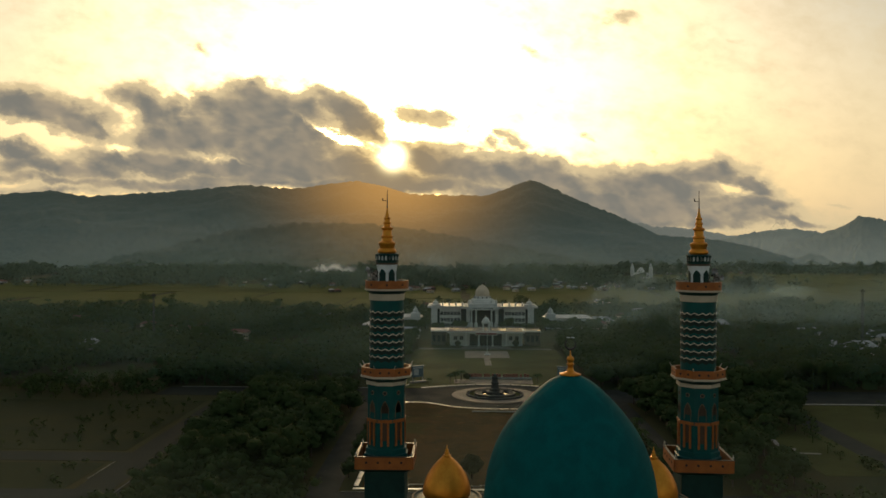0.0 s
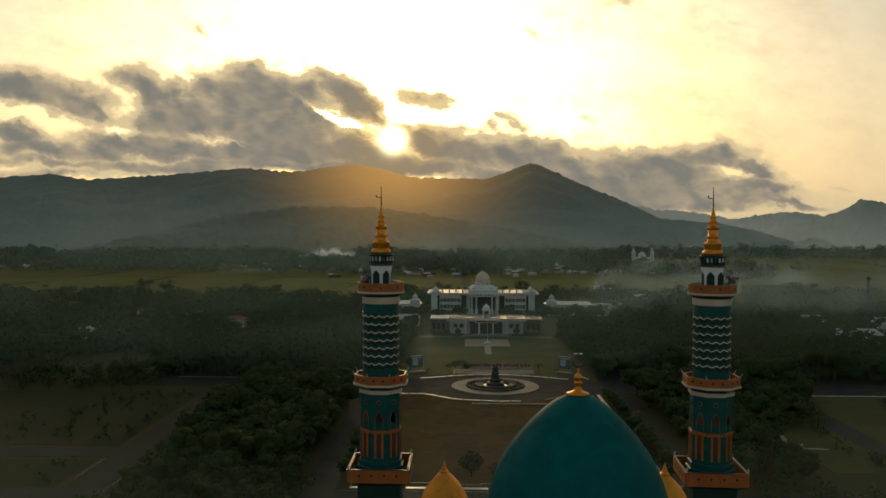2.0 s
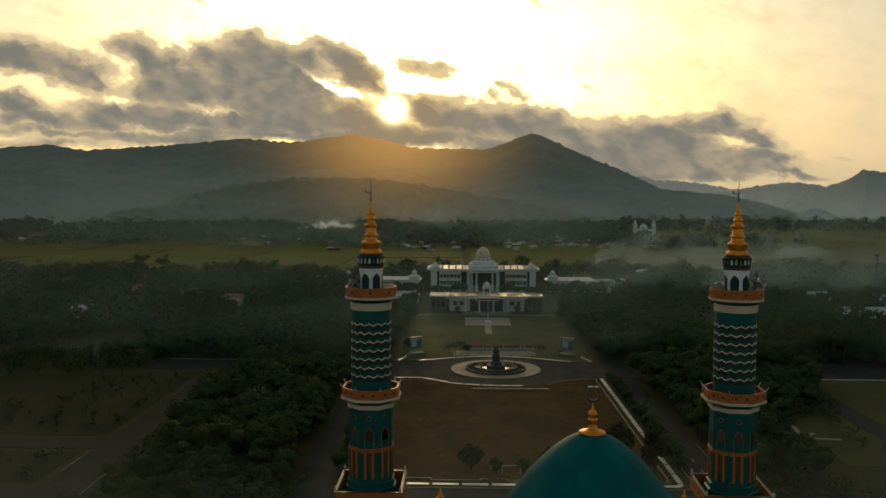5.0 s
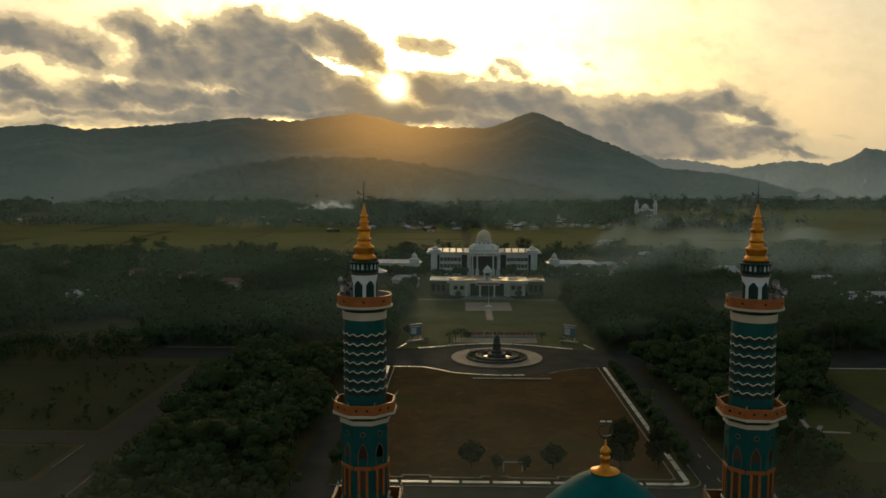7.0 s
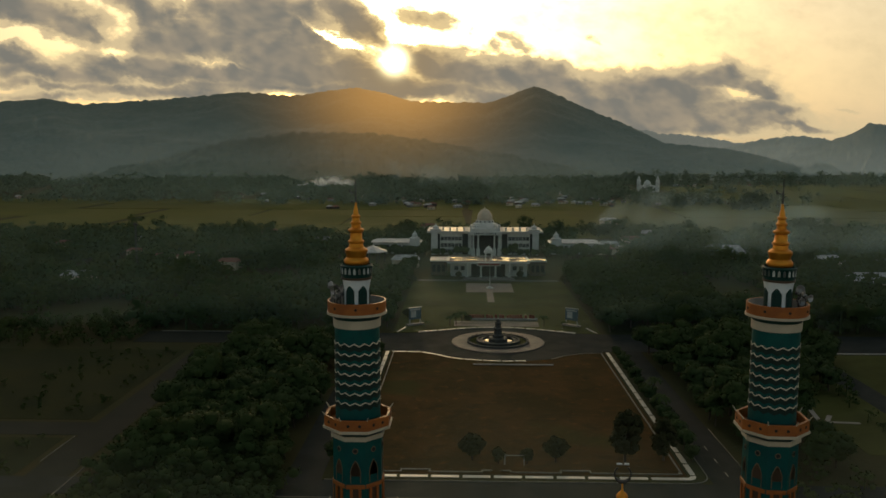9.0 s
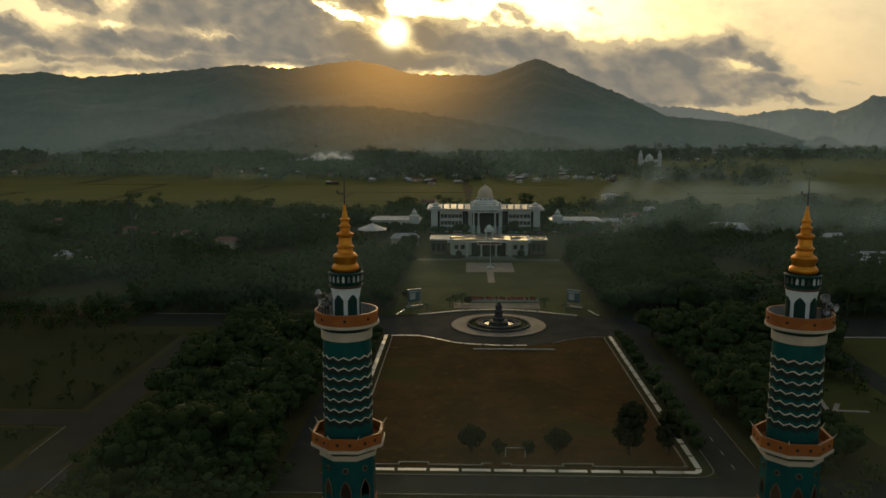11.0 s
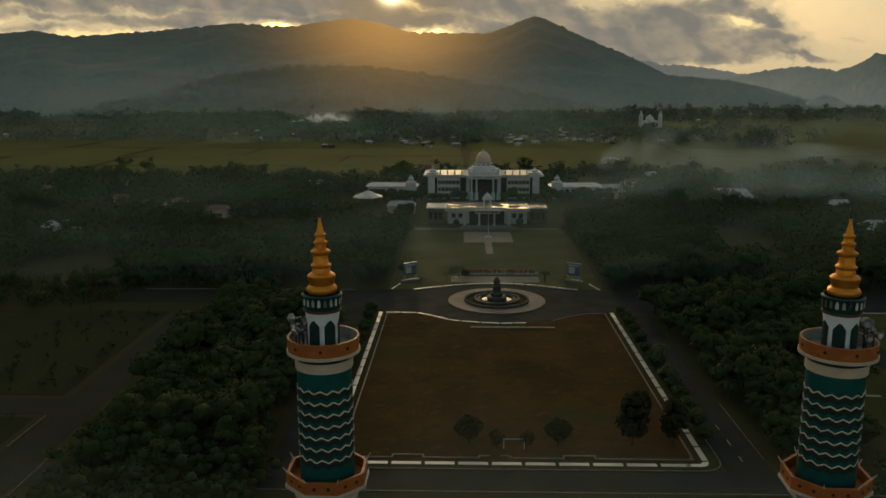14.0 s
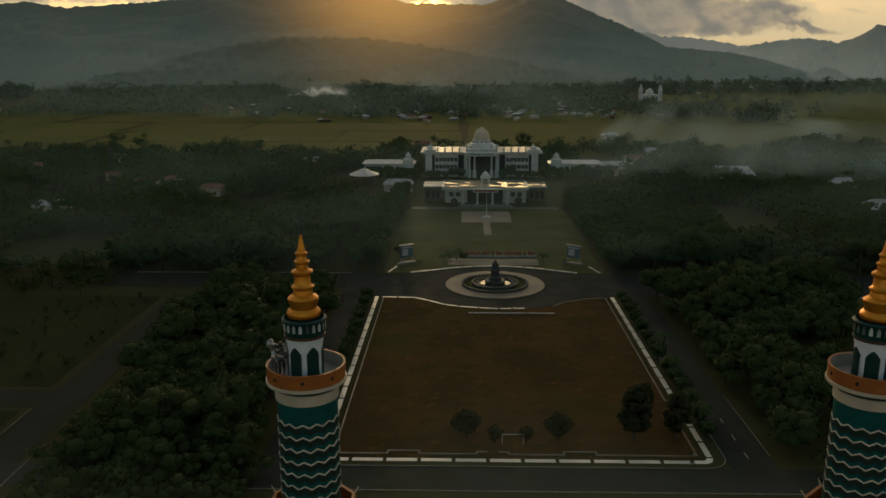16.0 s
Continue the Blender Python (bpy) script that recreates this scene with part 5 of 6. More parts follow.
def make_tree(seed, h, w, lift, leaves, size, mat, label, group, name="tree", crown=crown_centres, clumps=44):
    rng = np.random.default_rng(seed)
    t = thing(name, 0, 0, 0, label, "tree", group)
    bm = bmesh.new()
    rt = 0.025 * h + 0.05
    tube(bm, (0, 0, -0.2), (0.1, 0.05, h * 0.35), rt, 8, rt * 0.7)
    tube(bm, (0.1, 0.05, h * 0.34), (0, 0, h * 0.8), rt * 0.7, 7, rt * 0.2)
    for k in range(5):
        a, z = rng.uniform(0, 6.28), h * rng.uniform(0.3, 0.55)
        tube(bm, (0.08, 0.04, z), (math.cos(a) * w * 0.32, math.sin(a) * w * 0.32, z + h * rng.uniform(0.12, 0.25)), rt * 0.42, 6, rt * 0.1)
    part("trunk", bm, M["bark"], t)
    c, r = crown(rng, h, w, clumps, lift)
    v, f, nn = crown_mesh(rng, c, r, leaves, size, 2, 0.68)
    o = new("crown", quads_mesh("crown", v, f, mat, nn))
    o.parent = t
    return t


def make_palm(seed):
    rng = random.Random(seed)
    t = thing("palm", 0, 0, 0, "small feathery palm beside the paving", "palm", "palms round the square")
    bm = bmesh.new()
    tube(bm, (0, 0, -0.2), (0.08, 0.03, 1.7), 0.16, 8, 0.12)
    tube(bm, (0.08, 0.03, 1.68), (0.1, 0, 3.3), 0.12, 8, 0.1)
    part("trunk", bm, M["bark"], t)
    for k in range(11):
        az, rise = 2 * math.pi * k / 11 + rng.uniform(-0.2, 0.2), rng.uniform(0.3, 1.0)
        bm = bmesh.new()
        spine = []
        for i in range(8):
            f = i / 7
            r, z = 2.0 * f, 3.3 + rise * math.sin(f * 2.2) * 1.1 - 1.1 * f * f
            spine.append(Vector((math.cos(az) * r + 0.1, math.sin(az) * r, z)))
        across = Vector((-math.sin(az), math.cos(az), 0))
        for i in range(7):
            p, q = spine[i], spine[i + 1]
            w = 0.55 * math.sin(math.pi * (0.15 + 0.8 * i / 7))
            for sgn in (-1, 1):
                for h in range(2):
                    a = p.lerp(q, h * 0.5)
                    b = p.lerp(q, h * 0.5 + 0.62)
                    tip = a.lerp(q, 0.9) + across * sgn * w * 1.25 + Vector((0, 0, -0.3 * w - 0.05))
                    bm.faces.new([bm.verts.new(c) for c in (a, b, tip)])
        part("frond", bm, M["leaf"], t)
    return t


def put(proto, x, y, s, rz):
    m = Matrix.LocRotScale((x, y, 0.05), Euler((0, 0, rz)), (s, s, s * 1.0))
    c = copy_thing(proto, Matrix.Identity(4))
    c.matrix_world = m
    return c


def plant():
    rng = random.Random(11)
    lab = "broad leafy tree with a dense dark green crown"
    protos = [make_tree(20 + i, h, w, l, n, s, M["leaf" if i % 2 else "leaf2"], lab, "trees round the square")
              for i, (h, w, l, n, s) in enumerate(((9, 8.5, 0.2, 1900, 0.34), (11, 9, 0.22, 2100, 0.36), (7.5, 7, 0.15, 1600, 0.30), (10, 7, 0.15, 1900, 0.34), (8, 9.5, 0.2, 1900, 0.34)))]
    spots = []

    def fill(x0, x1, y0, y1, gap, keep=lambda x, y: True, smin=0.75, smax=1.25):
        tries = int((x1 - x0) * (y1 - y0) / (gap * gap) * 6)
        for _ in range(tries):
            x, y = rng.uniform(x0, x1), rng.uniform(y0, y1)
            if keep(x, y) and all((x - a) ** 2 + (y - b) ** 2 > gap * gap for a, b in spots):
                spots.append((x, y))
                put(protos[rng.randrange(5)], x, y, rng.uniform(smin, smax), rng.uniform(0, 6.28))
    # dense plantation west of the square, and the avenue trees east of the road
    fill(-70, -42, 182, 215, 5.2)
    fill(-77, -42, 215, 285, 5.2)
    fill(63, 112, 183, 282, 6.0, lambda x, y: x < 82 or (y > 244 and x < 105))
    fill(-41.5, -38, 184, 284, 6, smin=0.6, smax=0.95)
    fill(60.5, 63, 184, 284, 7, smin=0.5, smax=0.8)
    # tall trees that hide the cross road
    fill(61, 116, 268, 285.5, 5.0, smin=1.05, smax=1.4)
    # by the lawn
    fill(-60, -29, 320, 430, 7.0, smin=0.7, smax=1.15)
    fill(53, 100, 317, 440, 5.6, smin=0.95, smax=1.45)
    fill(-34, -28, 432, 475, 6.0, smin=0.7, smax=1.0)
    # small rows along the east footpath
    for y in range(190, 284, 7):
        put(protos[2], 49.6 + rng.uniform(-0.3, 0.3), y + rng.uniform(-1, 1), rng.uniform(0.42, 0.72), rng.uniform(0, 6))
        put(protos[2], -28.0 + rng.uniform(-0.3, 0.3), y + rng.uniform(-1, 1), rng.uniform(0.45, 0.7), rng.uniform(0, 6))
    lab2 = "clipped round tree on the dry field"
    field = make_tree(51, 6.4, 6.4, 0.12, 4200, 0.26, M["ovalleaf"], lab2, "trees on the field", crown=oval_centres, clumps=80)
    tall = make_tree(52, 12.2, 7.2, 0.05, 6400, 0.28, M["ovalleaf"], "tall oval tree at the edge of the dry field", "trees on the field", crown=oval_centres, clumps=110)
    bush = make_tree(53, 3.8, 3.0, 0.05, 1100, 0.22, M["ovalleaf"], "young tree beside the goal", "trees on the field")
    for x, y, s, p in ((2.0, 190.0, 1.0, field), (20.0, 189.4, 0.95, field), (34.9, 190.0, 1.0, tall), (43.4, 191.0, 0.85, tall), (7.6, 188.2, 1.0, bush), (13.7, 188.2, 1.0, bush), (40.5, 205, 0.5, tall)):
        put(p, x, y, s, rng.uniform(0, 6))
    palm = make_palm(61)
    for x, y, k in ((-5.5, 326, 1.0), (-3.0, 327.5, 1.15), (-0.8, 331, 1.25), (30.5, 326.5, 1.1), (37.5, 322, 0.8), (-14, 322, 0.7)):
        put(palm, x, y, k, rng.uniform(0, 6))
    for x, y in ((49.2, 196), (49.6, 204), (50, 222), (52.5, 240), (61.5, 214), (62, 232)):
        put(palm, x, y, rng.uniform(1.2, 1.7), rng.uniform(0, 6))
    # round the terrace and the porch
    for x, y, s in ((1.5, 331.5, 0.55), (-22.5, 340, 0.7), (-3, 442.5, 0.6), (29, 442.5, 0.7), (-8.5, 441, 0.5), (-26, 424, 0.7), (50, 424, 0.8)):
        put(field, x, y, s, rng.uniform(0, 6))
    for s in (-1, 1):
        for k in range(5):
            put(protos[k], 12.9 + s * (13 + 4.5 * k), 530 + rng.uniform(-3, 3), rng.uniform(0.5, 0.8), rng.uniform(0, 6))
        for k in range(13):
            put(protos[k % 5], 12.9 + s * (38 + 3.2 * k), 529 + rng.uniform(-10, 6), rng.uniform(0.7, 0.95), rng.uniform(0, 6))
    for p in protos + [field, tall, bush, palm]:
        for o in (*p.children_recursive, p):
            bpy.data.objects.remove(o)


plant()


def woods(name, seed, spots, size, quads, quad, mat, label, per=7, cut=1):
    """Woods in one mesh: for each tree a trunk and leaf sprays over several clumps, of uneven heights."""
    rng = np.random.default_rng(seed)
    n = len(spots)
    spots = np.array(spots)
    h = size * np.clip(rng.lognormal(0.0, 0.32, n), 0.4, 1.9)
    w = h * rng.uniform(0.7, 1.2, n)
    c = rng.normal(size=(n, per, 3)) * 0.24
    c *= np.stack([w, w, h * 0.9], 1)[:, None, :]
    c[:, :, 2] = np.clip(c[:, :, 2] + 0.52 * h[:, None], 0.16 * h[:, None], 0.95 * h[:, None])
    c[:, :, 0] += spots[:, None, 0]
    c[:, :, 1] += spots[:, None, 1]
    r = rng.uniform(0.18, 0.32, (n, per)) * w[:, None] * (7 / per) ** 0.45
    v, f, nn = crown_mesh(rng, c.reshape(-1, 3), r.ravel(), n * quads, quad, cut, 0.68 if cut > 1 else 0.58)
    k = 4
    ang = np.linspace(0, 2 * np.pi, k, endpoint=False)
    ring = []
    for rr, zz in ((0.035, 0.0), (0.02, 0.55)):
        ring.append(np.stack([spots[:, None, 0] + np.cos(ang) * rr * h[:, None], spots[:, None, 1] + np.sin(ang) * rr * h[:, None], np.repeat((zz * h)[:, None], k, 1)], 2))
    cv = np.concatenate(ring, 1)
    cv_normals = np.tile(np.stack([np.cos(ang), np.sin(ang), 0 * ang], 1), (2 * n, 1))
    fc = np.array([(i, (i + 1) % k, k + (i + 1) % k, k + i) for i in range(k)])
    fc = (fc[None] + (np.arange(n) * 2 * k)[:, None, None]).reshape(-1, 4)
    ob = new(name, quads_mesh(name, np.concatenate([v, cv.reshape(-1, 3)]), np.concatenate([f, fc + len(v)]), mat, np.concatenate([nn, cv_normals])))
    return tagged(ob, label, "trees", kind="stuff")


HOMES = [(-177, 495, 13), (-163, 502, 10), (-194, 420, 15), (-205, 520, 10), (-120, 545, 12), (-100, 590, 12), (-235, 600, 12), (-270, 560, 12), (-300, 480, 12), (-150, 640, 11), (-132, 470, 11), (-34, 486, 15),
         (160, 525, 24), (206, 490, 20), (236, 470, 22), (200, 418, 26), (256, 415, 20), (118, 600, 12), (96, 560, 16), (90, 546, 13), (140, 640, 14), (-30, 690, 12), (130, 760, 14)]


def clear(x, y):
    return not any(abs(x - a) < w * 0.62 + 1 and -26 < y - b < w * 0.4 + 2 for a, b, w in HOMES)


def scatter(seed, x0, x1, y0, y1, n, keep=lambda x, y: True):
    rng = random.Random(seed)
    out = []
    while len(out) < n:
        x, y = rng.uniform(x0, x1), rng.uniform(y0, y1)
        if keep(x, y):
            out.append((x, y))
    return out


def lump(x, y, s, k=0.0):
    return noise.noise((x / s + k, y / s - k, 0.37 * k))


west = scatter(1, -460, -40, 316, 690, 2600, lambda x, y: (x < -62 or y > 440) and abs(x) < 0.62 * y + 40 and not (-80 < x < -38 and 455 < y < 562) and lump(x, y, 60) > -0.28 and y < 640 + 60 * lump(x, y, 90, 2) and clear(x, y))
woods("west_woods", 31, west, 7.6, 70, 0.75, M["eastleaf"], "dark mixed woods with gaps among the houses")
east = scatter(2, 60, 470, 316, 700, 2800, lambda x, y: (x > 100 or y > 442) and abs(x) < 0.62 * y + 40 and not (50 < x < 92 and 490 < y < 562) and lump(x, y, 70, 4) > -0.3 and y < 650 + 50 * lump(x, y, 80, 3) and clear(x, y))
woods("east_woods", 32, east, 8.2, 70, 0.75, M["eastleaf"], "dense dark woods under drifting smoke")
behind = scatter(3, -40, 62, 575, 650, 260)
woods("office_woods", 33, behind, 8.0, 60, 0.6, M["eastleaf"], "dark trees behind the offices")
side = scatter(21, -320, -117, 286, 322, 230) + scatter(6, 92, 260, 190, 284, 150, lambda x, y: lump(x, y, 30, 3) > 0.12 and not 105 < x < 118 and not (x < 100 and y < 240)) + scatter(16, 64, 260, 80, 182, 420)
woods("roadside_scrub", 34, side, 4.2, 110, 0.32, M["leaf"], "dark scrub and young trees beside the road", 10)
low = scatter(4, -260, -94, 215, 285, 200, lambda x, y: lump(x, y, 40, 1) > -0.15) + scatter(5, -260, -94, 60, 200, 200, lambda x, y: lump(x, y, 30, 6) > -0.1)
woods("meadow_scrub", 40, low, 1.2, 40, 0.22, M["leaf"], "low dark scrub on the rough meadow")
near = scatter(17, -70, -38, 100, 182, 200)
woods("west_plantation", 39, near, 7.0, 1000, 0.24, M["leaf"], "dense dark plantation beside the mosque", 20, 2)
line = scatter(7, -1500, 120, 1030, 1750, 2600, lambda x, y: abs(x) < 0.66 * y and lump(x, y, 180, 8) > -0.22 and (x < -160 or y > 1150))
line += scatter(18, -260, 260, 1000, 1180, 330, lambda x, y: lump(x, y, 40, 5) > 0.0)
line += scatter(8, 0, 420, 1150, 1750, 900, lambda x, y: lump(x, y, 120, 9) > -0.2 and not (250 < x < 400 and y < 1500))
line += scatter(9, 350, 1500, 1500, 2000, 900, lambda x, y: abs(x) < 0.66 * y)
line += scatter(10, 240, 420, 930, 1130, 130, lambda x, y: lump(x, y, 60, 2) > 0.0)
woods("far_tree_belt", 35, line, 10.5, 34, 1.4, M["hazeleaf"], "long dark belt of far trees and palms", 5)
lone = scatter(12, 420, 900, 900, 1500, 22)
woods("field_trees", 36, lone, 9.0, 50, 0.9, M["hazeleaf"], "lone dark trees on the open fields")


# ---------- fields, village, hills ----------
def build_fields():
    rng = random.Random(5)
    n = 0
    for i in range(-9, 13):
        for j in range(5):
            x0, y0 = i * 110 + rng.uniform(-12, 12), 640 + j * 95
            x1, y1 = x0 + 112, y0 + 96
            mat = M["paddy2"] if (rng.random() < (0.55 if i < -2 and j < 2 else 0.25)) else M["paddy"]
            bm = bmesh.new()
            slab(bm, [(x0, y0 + rng.uniform(-8, 8)), (x1, y0 + rng.uniform(-8, 8)), (x1 - 2, y1), (x0 + 2, y1)], -1, 0.25 + 0.012 * ((i + j * 7) % 9))
            structure(finish("rice_field", bm, mat), "green and ripening rice field", "field")
    for i in range(3, 14):
        for j in range(5):
            x0, y0 = i * 110 + rng.uniform(-12, 12), 1115 + j * 100
            bm = bmesh.new()
            slab(bm, [(x0, y0), (x0 + 112, y0), (x0 + 110, y0 + 101), (x0 + 2, y0 + 101)], -1, 0.25 + 0.012 * ((i + j * 7) % 9))
            structure(finish("rice_field", bm, M["paddy2"] if rng.random() < 0.4 else M["paddy"]), "green and ripening rice field", "field")


build_fields()


def build_house(x, y, w, d, h, rz, roof, wall):
    o = thing("house", x, y, 0, "small low house with a pitched roof among trees", "house", "village houses", rz)
    bm = bmesh.new()
    box(bm, -w / 2, w / 2, -d / 2, d / 2, 0, h)
    part("wall", bm, wall, o)
    bm = bmesh.new()
    e, t = 0.7, d * 0.28
    v = [bm.verts.new(p) for p in ((-w / 2 - e, -d / 2 - e, h), (w / 2 + e, -d / 2 - e, h), (w / 2 + e, d / 2 + e, h), (-w / 2 - e, d / 2 + e, h), (-w / 2 + d * 0.2, 0, h + t), (w / 2 - d * 0.2, 0, h + t))]
    for f in ((0, 1, 5, 4), (1, 2, 5), (2, 3, 4, 5), (3, 0, 4), (3, 2, 1, 0)):
        bm.faces.new([v[i] for i in f])
    part("roof", bm, roof, o)
    for s in (-0.25, 0.25):
        bm = bmesh.new()
        box(bm, s * w - 0.6, s * w + 0.6, -d / 2 - 0.06, -d / 2 + 0.05, 1.0, 2.2)
        part("window", bm, M["glass"], o)


def build_village():
    rng = random.Random(9)
    for x, y, n, sx, sy in ((-100, 1150, 46, 190, 260), (120, 1180, 44, 170, 260), (-60, 960, 6, 90, 40), (30, 1030, 26, 260, 50), (430, 1560, 10, 300, 60), (-620, 1120, 8, 90, 60), (-170, 1230, 22, 120, 110), (250, 1200, 18, 90, 120)):
        for _ in range(n):
            build_house(x + rng.gauss(0, 0.5) * sx, y + rng.gauss(0, 0.5) * sy, rng.uniform(4.5, 10), rng.uniform(4, 6.5), rng.uniform(2.4, 3.4), rng.uniform(-60, 60),
                        rng.choice((M["roofw"], M["oldroof"], M["oldroof"], M["roofr"], M["roofr"])), rng.choice((M["offwhite"], M["concrete"], M["bay"])))
    for x, y, w in HOMES:
        build_house(x, y, w, w * 0.6, rng.uniform(3.6, 4.8), rng.uniform(-15, 15), M["oldroof"] if w > 13 or rng.random() < 0.4 else M["roofr"], M["offwhite"])
    # white far mosque
    m = thing("far_mosque", 292, 1330, 0, "far white mosque with two thick towers", "building")
    bm = bmesh.new()
    box(bm, -12, 12, 0, 20, 0, 10)
    part("hall", bm, M["white"], m)
    for sx in (-15, 15):
        bm = bmesh.new()
        lathe(bm, [(3.2, 0), (3.2, 17), (3.8, 17.5), (3.4, 18), (2.4, 20), (1.6, 23), (0.3, 26)], 12, sx, 4, close=False)
        part("tower", bm, M["white"], m)
    bm = bmesh.new()
    lathe(bm, [(6, 10), (6.2, 12), (5, 15.5), (2.6, 18), (0.2, 19.5)], 24, 0, 10, close=False)
    part("dome", bm, M["white"], m, smooth=True)
    for k in range(5):
        bm = bmesh.new()
        box(bm, -10 + 4.6 * k, -8 + 4.6 * k, -0.08, 0.02, 2, 7)
        part("window", bm, M["glass"], m)
    # lattice masts among the trees
    for x, y, h in ((-168, 430, 30), (212, 430, 34)):
        t = thing("radio_mast", x, y, 0, "thin grey radio mast above the trees", "mast", "radio masts")
        bm = bmesh.new()
        for k in range(3):
            a = 2 * math.pi * k / 3
            tube(bm, (0.7 * math.cos(a), 0.7 * math.sin(a), 0), (0.45 * math.cos(a), 0.45 * math.sin(a), h), 0.11, 5)
        for q in range(int(h / 2)):
            a, b = 2 * math.pi * (q % 3) / 3, 2 * math.pi * ((q + 1) % 3) / 3
            tube(bm, (0.55 * math.cos(a), 0.55 * math.sin(a), 2 * q), (0.5 * math.cos(b), 0.5 * math.sin(b), 2 * q + 2), 0.04, 4)
        part("lattice", bm, M["darkmetal"], t)
        bm = bmesh.new()
        box(bm, -1.2, 1.2, -0.3, 0.3, h - 1.5, h - 0.9)
        part("aerial", bm, M["darkmetal"], t)


build_village()


def ridge(name, crest, base, depth, label, seed, rough, mat, step=0.08, rows=26, eye=57.0, power=1.0, drop=0.0, relief=0.5):
    """A wooded range: a crest of (bearing, elevation, distance), falling towards the plain."""
    crest = sorted(crest)
    az = np.arange(crest[0][0], crest[-1][0] + step / 2, step)
    el = np.interp(az, [c[0] for c in crest], [c[1] for c in crest])
    ker = np.hanning(int(1.1 / step) | 1)
    ker /= ker.sum()
    pad = len(ker) // 2
    el = np.convolve(np.pad(el, pad, mode="edge"), ker, mode="valid")
    ds = np.interp(az, [c[0] for c in crest], [c[2] for c in crest])
    verts = np.zeros((rows + 6, len(az), 3))
    for i, a in enumerate(az):
        s, c = math.sin(radians(a)), math.cos(radians(a))
        top = eye + ds[i] / c * 0 + ds[i] * math.tan(radians(el[i]))
        b = base + 160 * noise.noise((a * 0.22, seed, 0))
        for j in range(rows + 6):
            f = j / (rows - 1)
            if f <= 1:
                r = b + (ds[i] - b) * f
                spur = noise.fractal((s * r / 420, c * r / 420 + seed, seed), 1.0, 2.0, 4)
                z = max(top, 0) * (f ** power) * (1 + relief * spur * math.sin(math.pi * f)) - drop * (1 - f)
            else:
                r = ds[i] + depth * (f - 1) * 4
                z = top * (1 - (f - 1) * 3.2)
            t = rough * noise.fractal((s * r / 22, c * r / 22, seed), 0.8, 2.0, 3) * min(1, f * 3)
            verts[j, i] = (s * r, c * r, z + t)
    nj, ni = verts.shape[:2]
    idx = np.arange(nj * ni).reshape(nj, ni)
    faces = np.stack([idx[:-1, :-1], idx[:-1, 1:], idx[1:, 1:], idx[1:, :-1]], -1).reshape(-1, 4)
    me = quads_mesh(name, verts.reshape(-1, 3), faces, mat)
    me.polygons.foreach_set("use_smooth", [True] * len(me.polygons))
    return structure(new(name, me), label, "hills")


def hazed_hill(name, low, high, sun_glow, z_top):
    """Far wooded slopes of the distant backdrop; haze, denser in the valleys, and sun glow are painted as emission."""
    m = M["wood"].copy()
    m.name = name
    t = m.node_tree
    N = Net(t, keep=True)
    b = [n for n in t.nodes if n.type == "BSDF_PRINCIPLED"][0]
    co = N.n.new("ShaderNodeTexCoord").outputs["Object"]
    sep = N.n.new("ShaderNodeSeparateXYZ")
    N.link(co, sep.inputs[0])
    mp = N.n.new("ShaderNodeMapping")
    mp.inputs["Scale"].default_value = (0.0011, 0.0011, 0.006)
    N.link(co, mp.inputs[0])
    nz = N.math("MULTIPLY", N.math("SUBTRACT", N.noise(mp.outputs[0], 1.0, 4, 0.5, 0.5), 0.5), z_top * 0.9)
    painted_haze = N.mix(N.ramp(N.math("ADD", sep.outputs[2], nz), 0.0, z_top), low, high)
    # orange glow round the sun's bearing, painted onto the slopes
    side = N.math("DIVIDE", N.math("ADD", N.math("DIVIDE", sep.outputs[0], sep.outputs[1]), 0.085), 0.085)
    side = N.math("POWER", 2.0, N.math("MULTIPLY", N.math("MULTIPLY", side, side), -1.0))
    painted_haze = N.mix(N.math("MULTIPLY", side, N.ramp(sep.outputs[2], -60.0, 300.0, 0.1, 1.0)), painted_haze, sun_glow)
    N.link(painted_haze, b.inputs["Emission Color"])
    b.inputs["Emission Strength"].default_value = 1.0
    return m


# the paleness of each range is haze glowing in its material
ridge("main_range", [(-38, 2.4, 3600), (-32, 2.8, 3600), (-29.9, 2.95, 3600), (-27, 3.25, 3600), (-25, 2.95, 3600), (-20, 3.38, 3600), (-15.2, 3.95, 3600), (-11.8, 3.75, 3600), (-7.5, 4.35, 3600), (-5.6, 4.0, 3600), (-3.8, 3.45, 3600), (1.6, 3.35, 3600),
                     (3.2, 3.9, 3600), (4.7, 4.5, 3600), (6.2, 3.9, 3600), (7.9, 3.1, 3500), (10.9, 1.85, 3400), (13.4, 0.62, 3200), (15.7, 0.42, 3100), (17.5, 0.26, 3000), (19.2, -0.1, 2900), (21.0, -0.6, 2800), (22.4, -1.1, 2700), (25, -1.5, 2600), (36, -1.8, 2500)], 1900, 700, "long wooded mountain range with painted haze and sun glow", 3.1, 5.5, hazed_hill("range_forest", (0.029, 0.041, 0.040), (0.026, 0.033, 0.030), (0.46, 0.235, 0.070), 260.0), power=1.5, rows=64, step=0.12, relief=0.32)
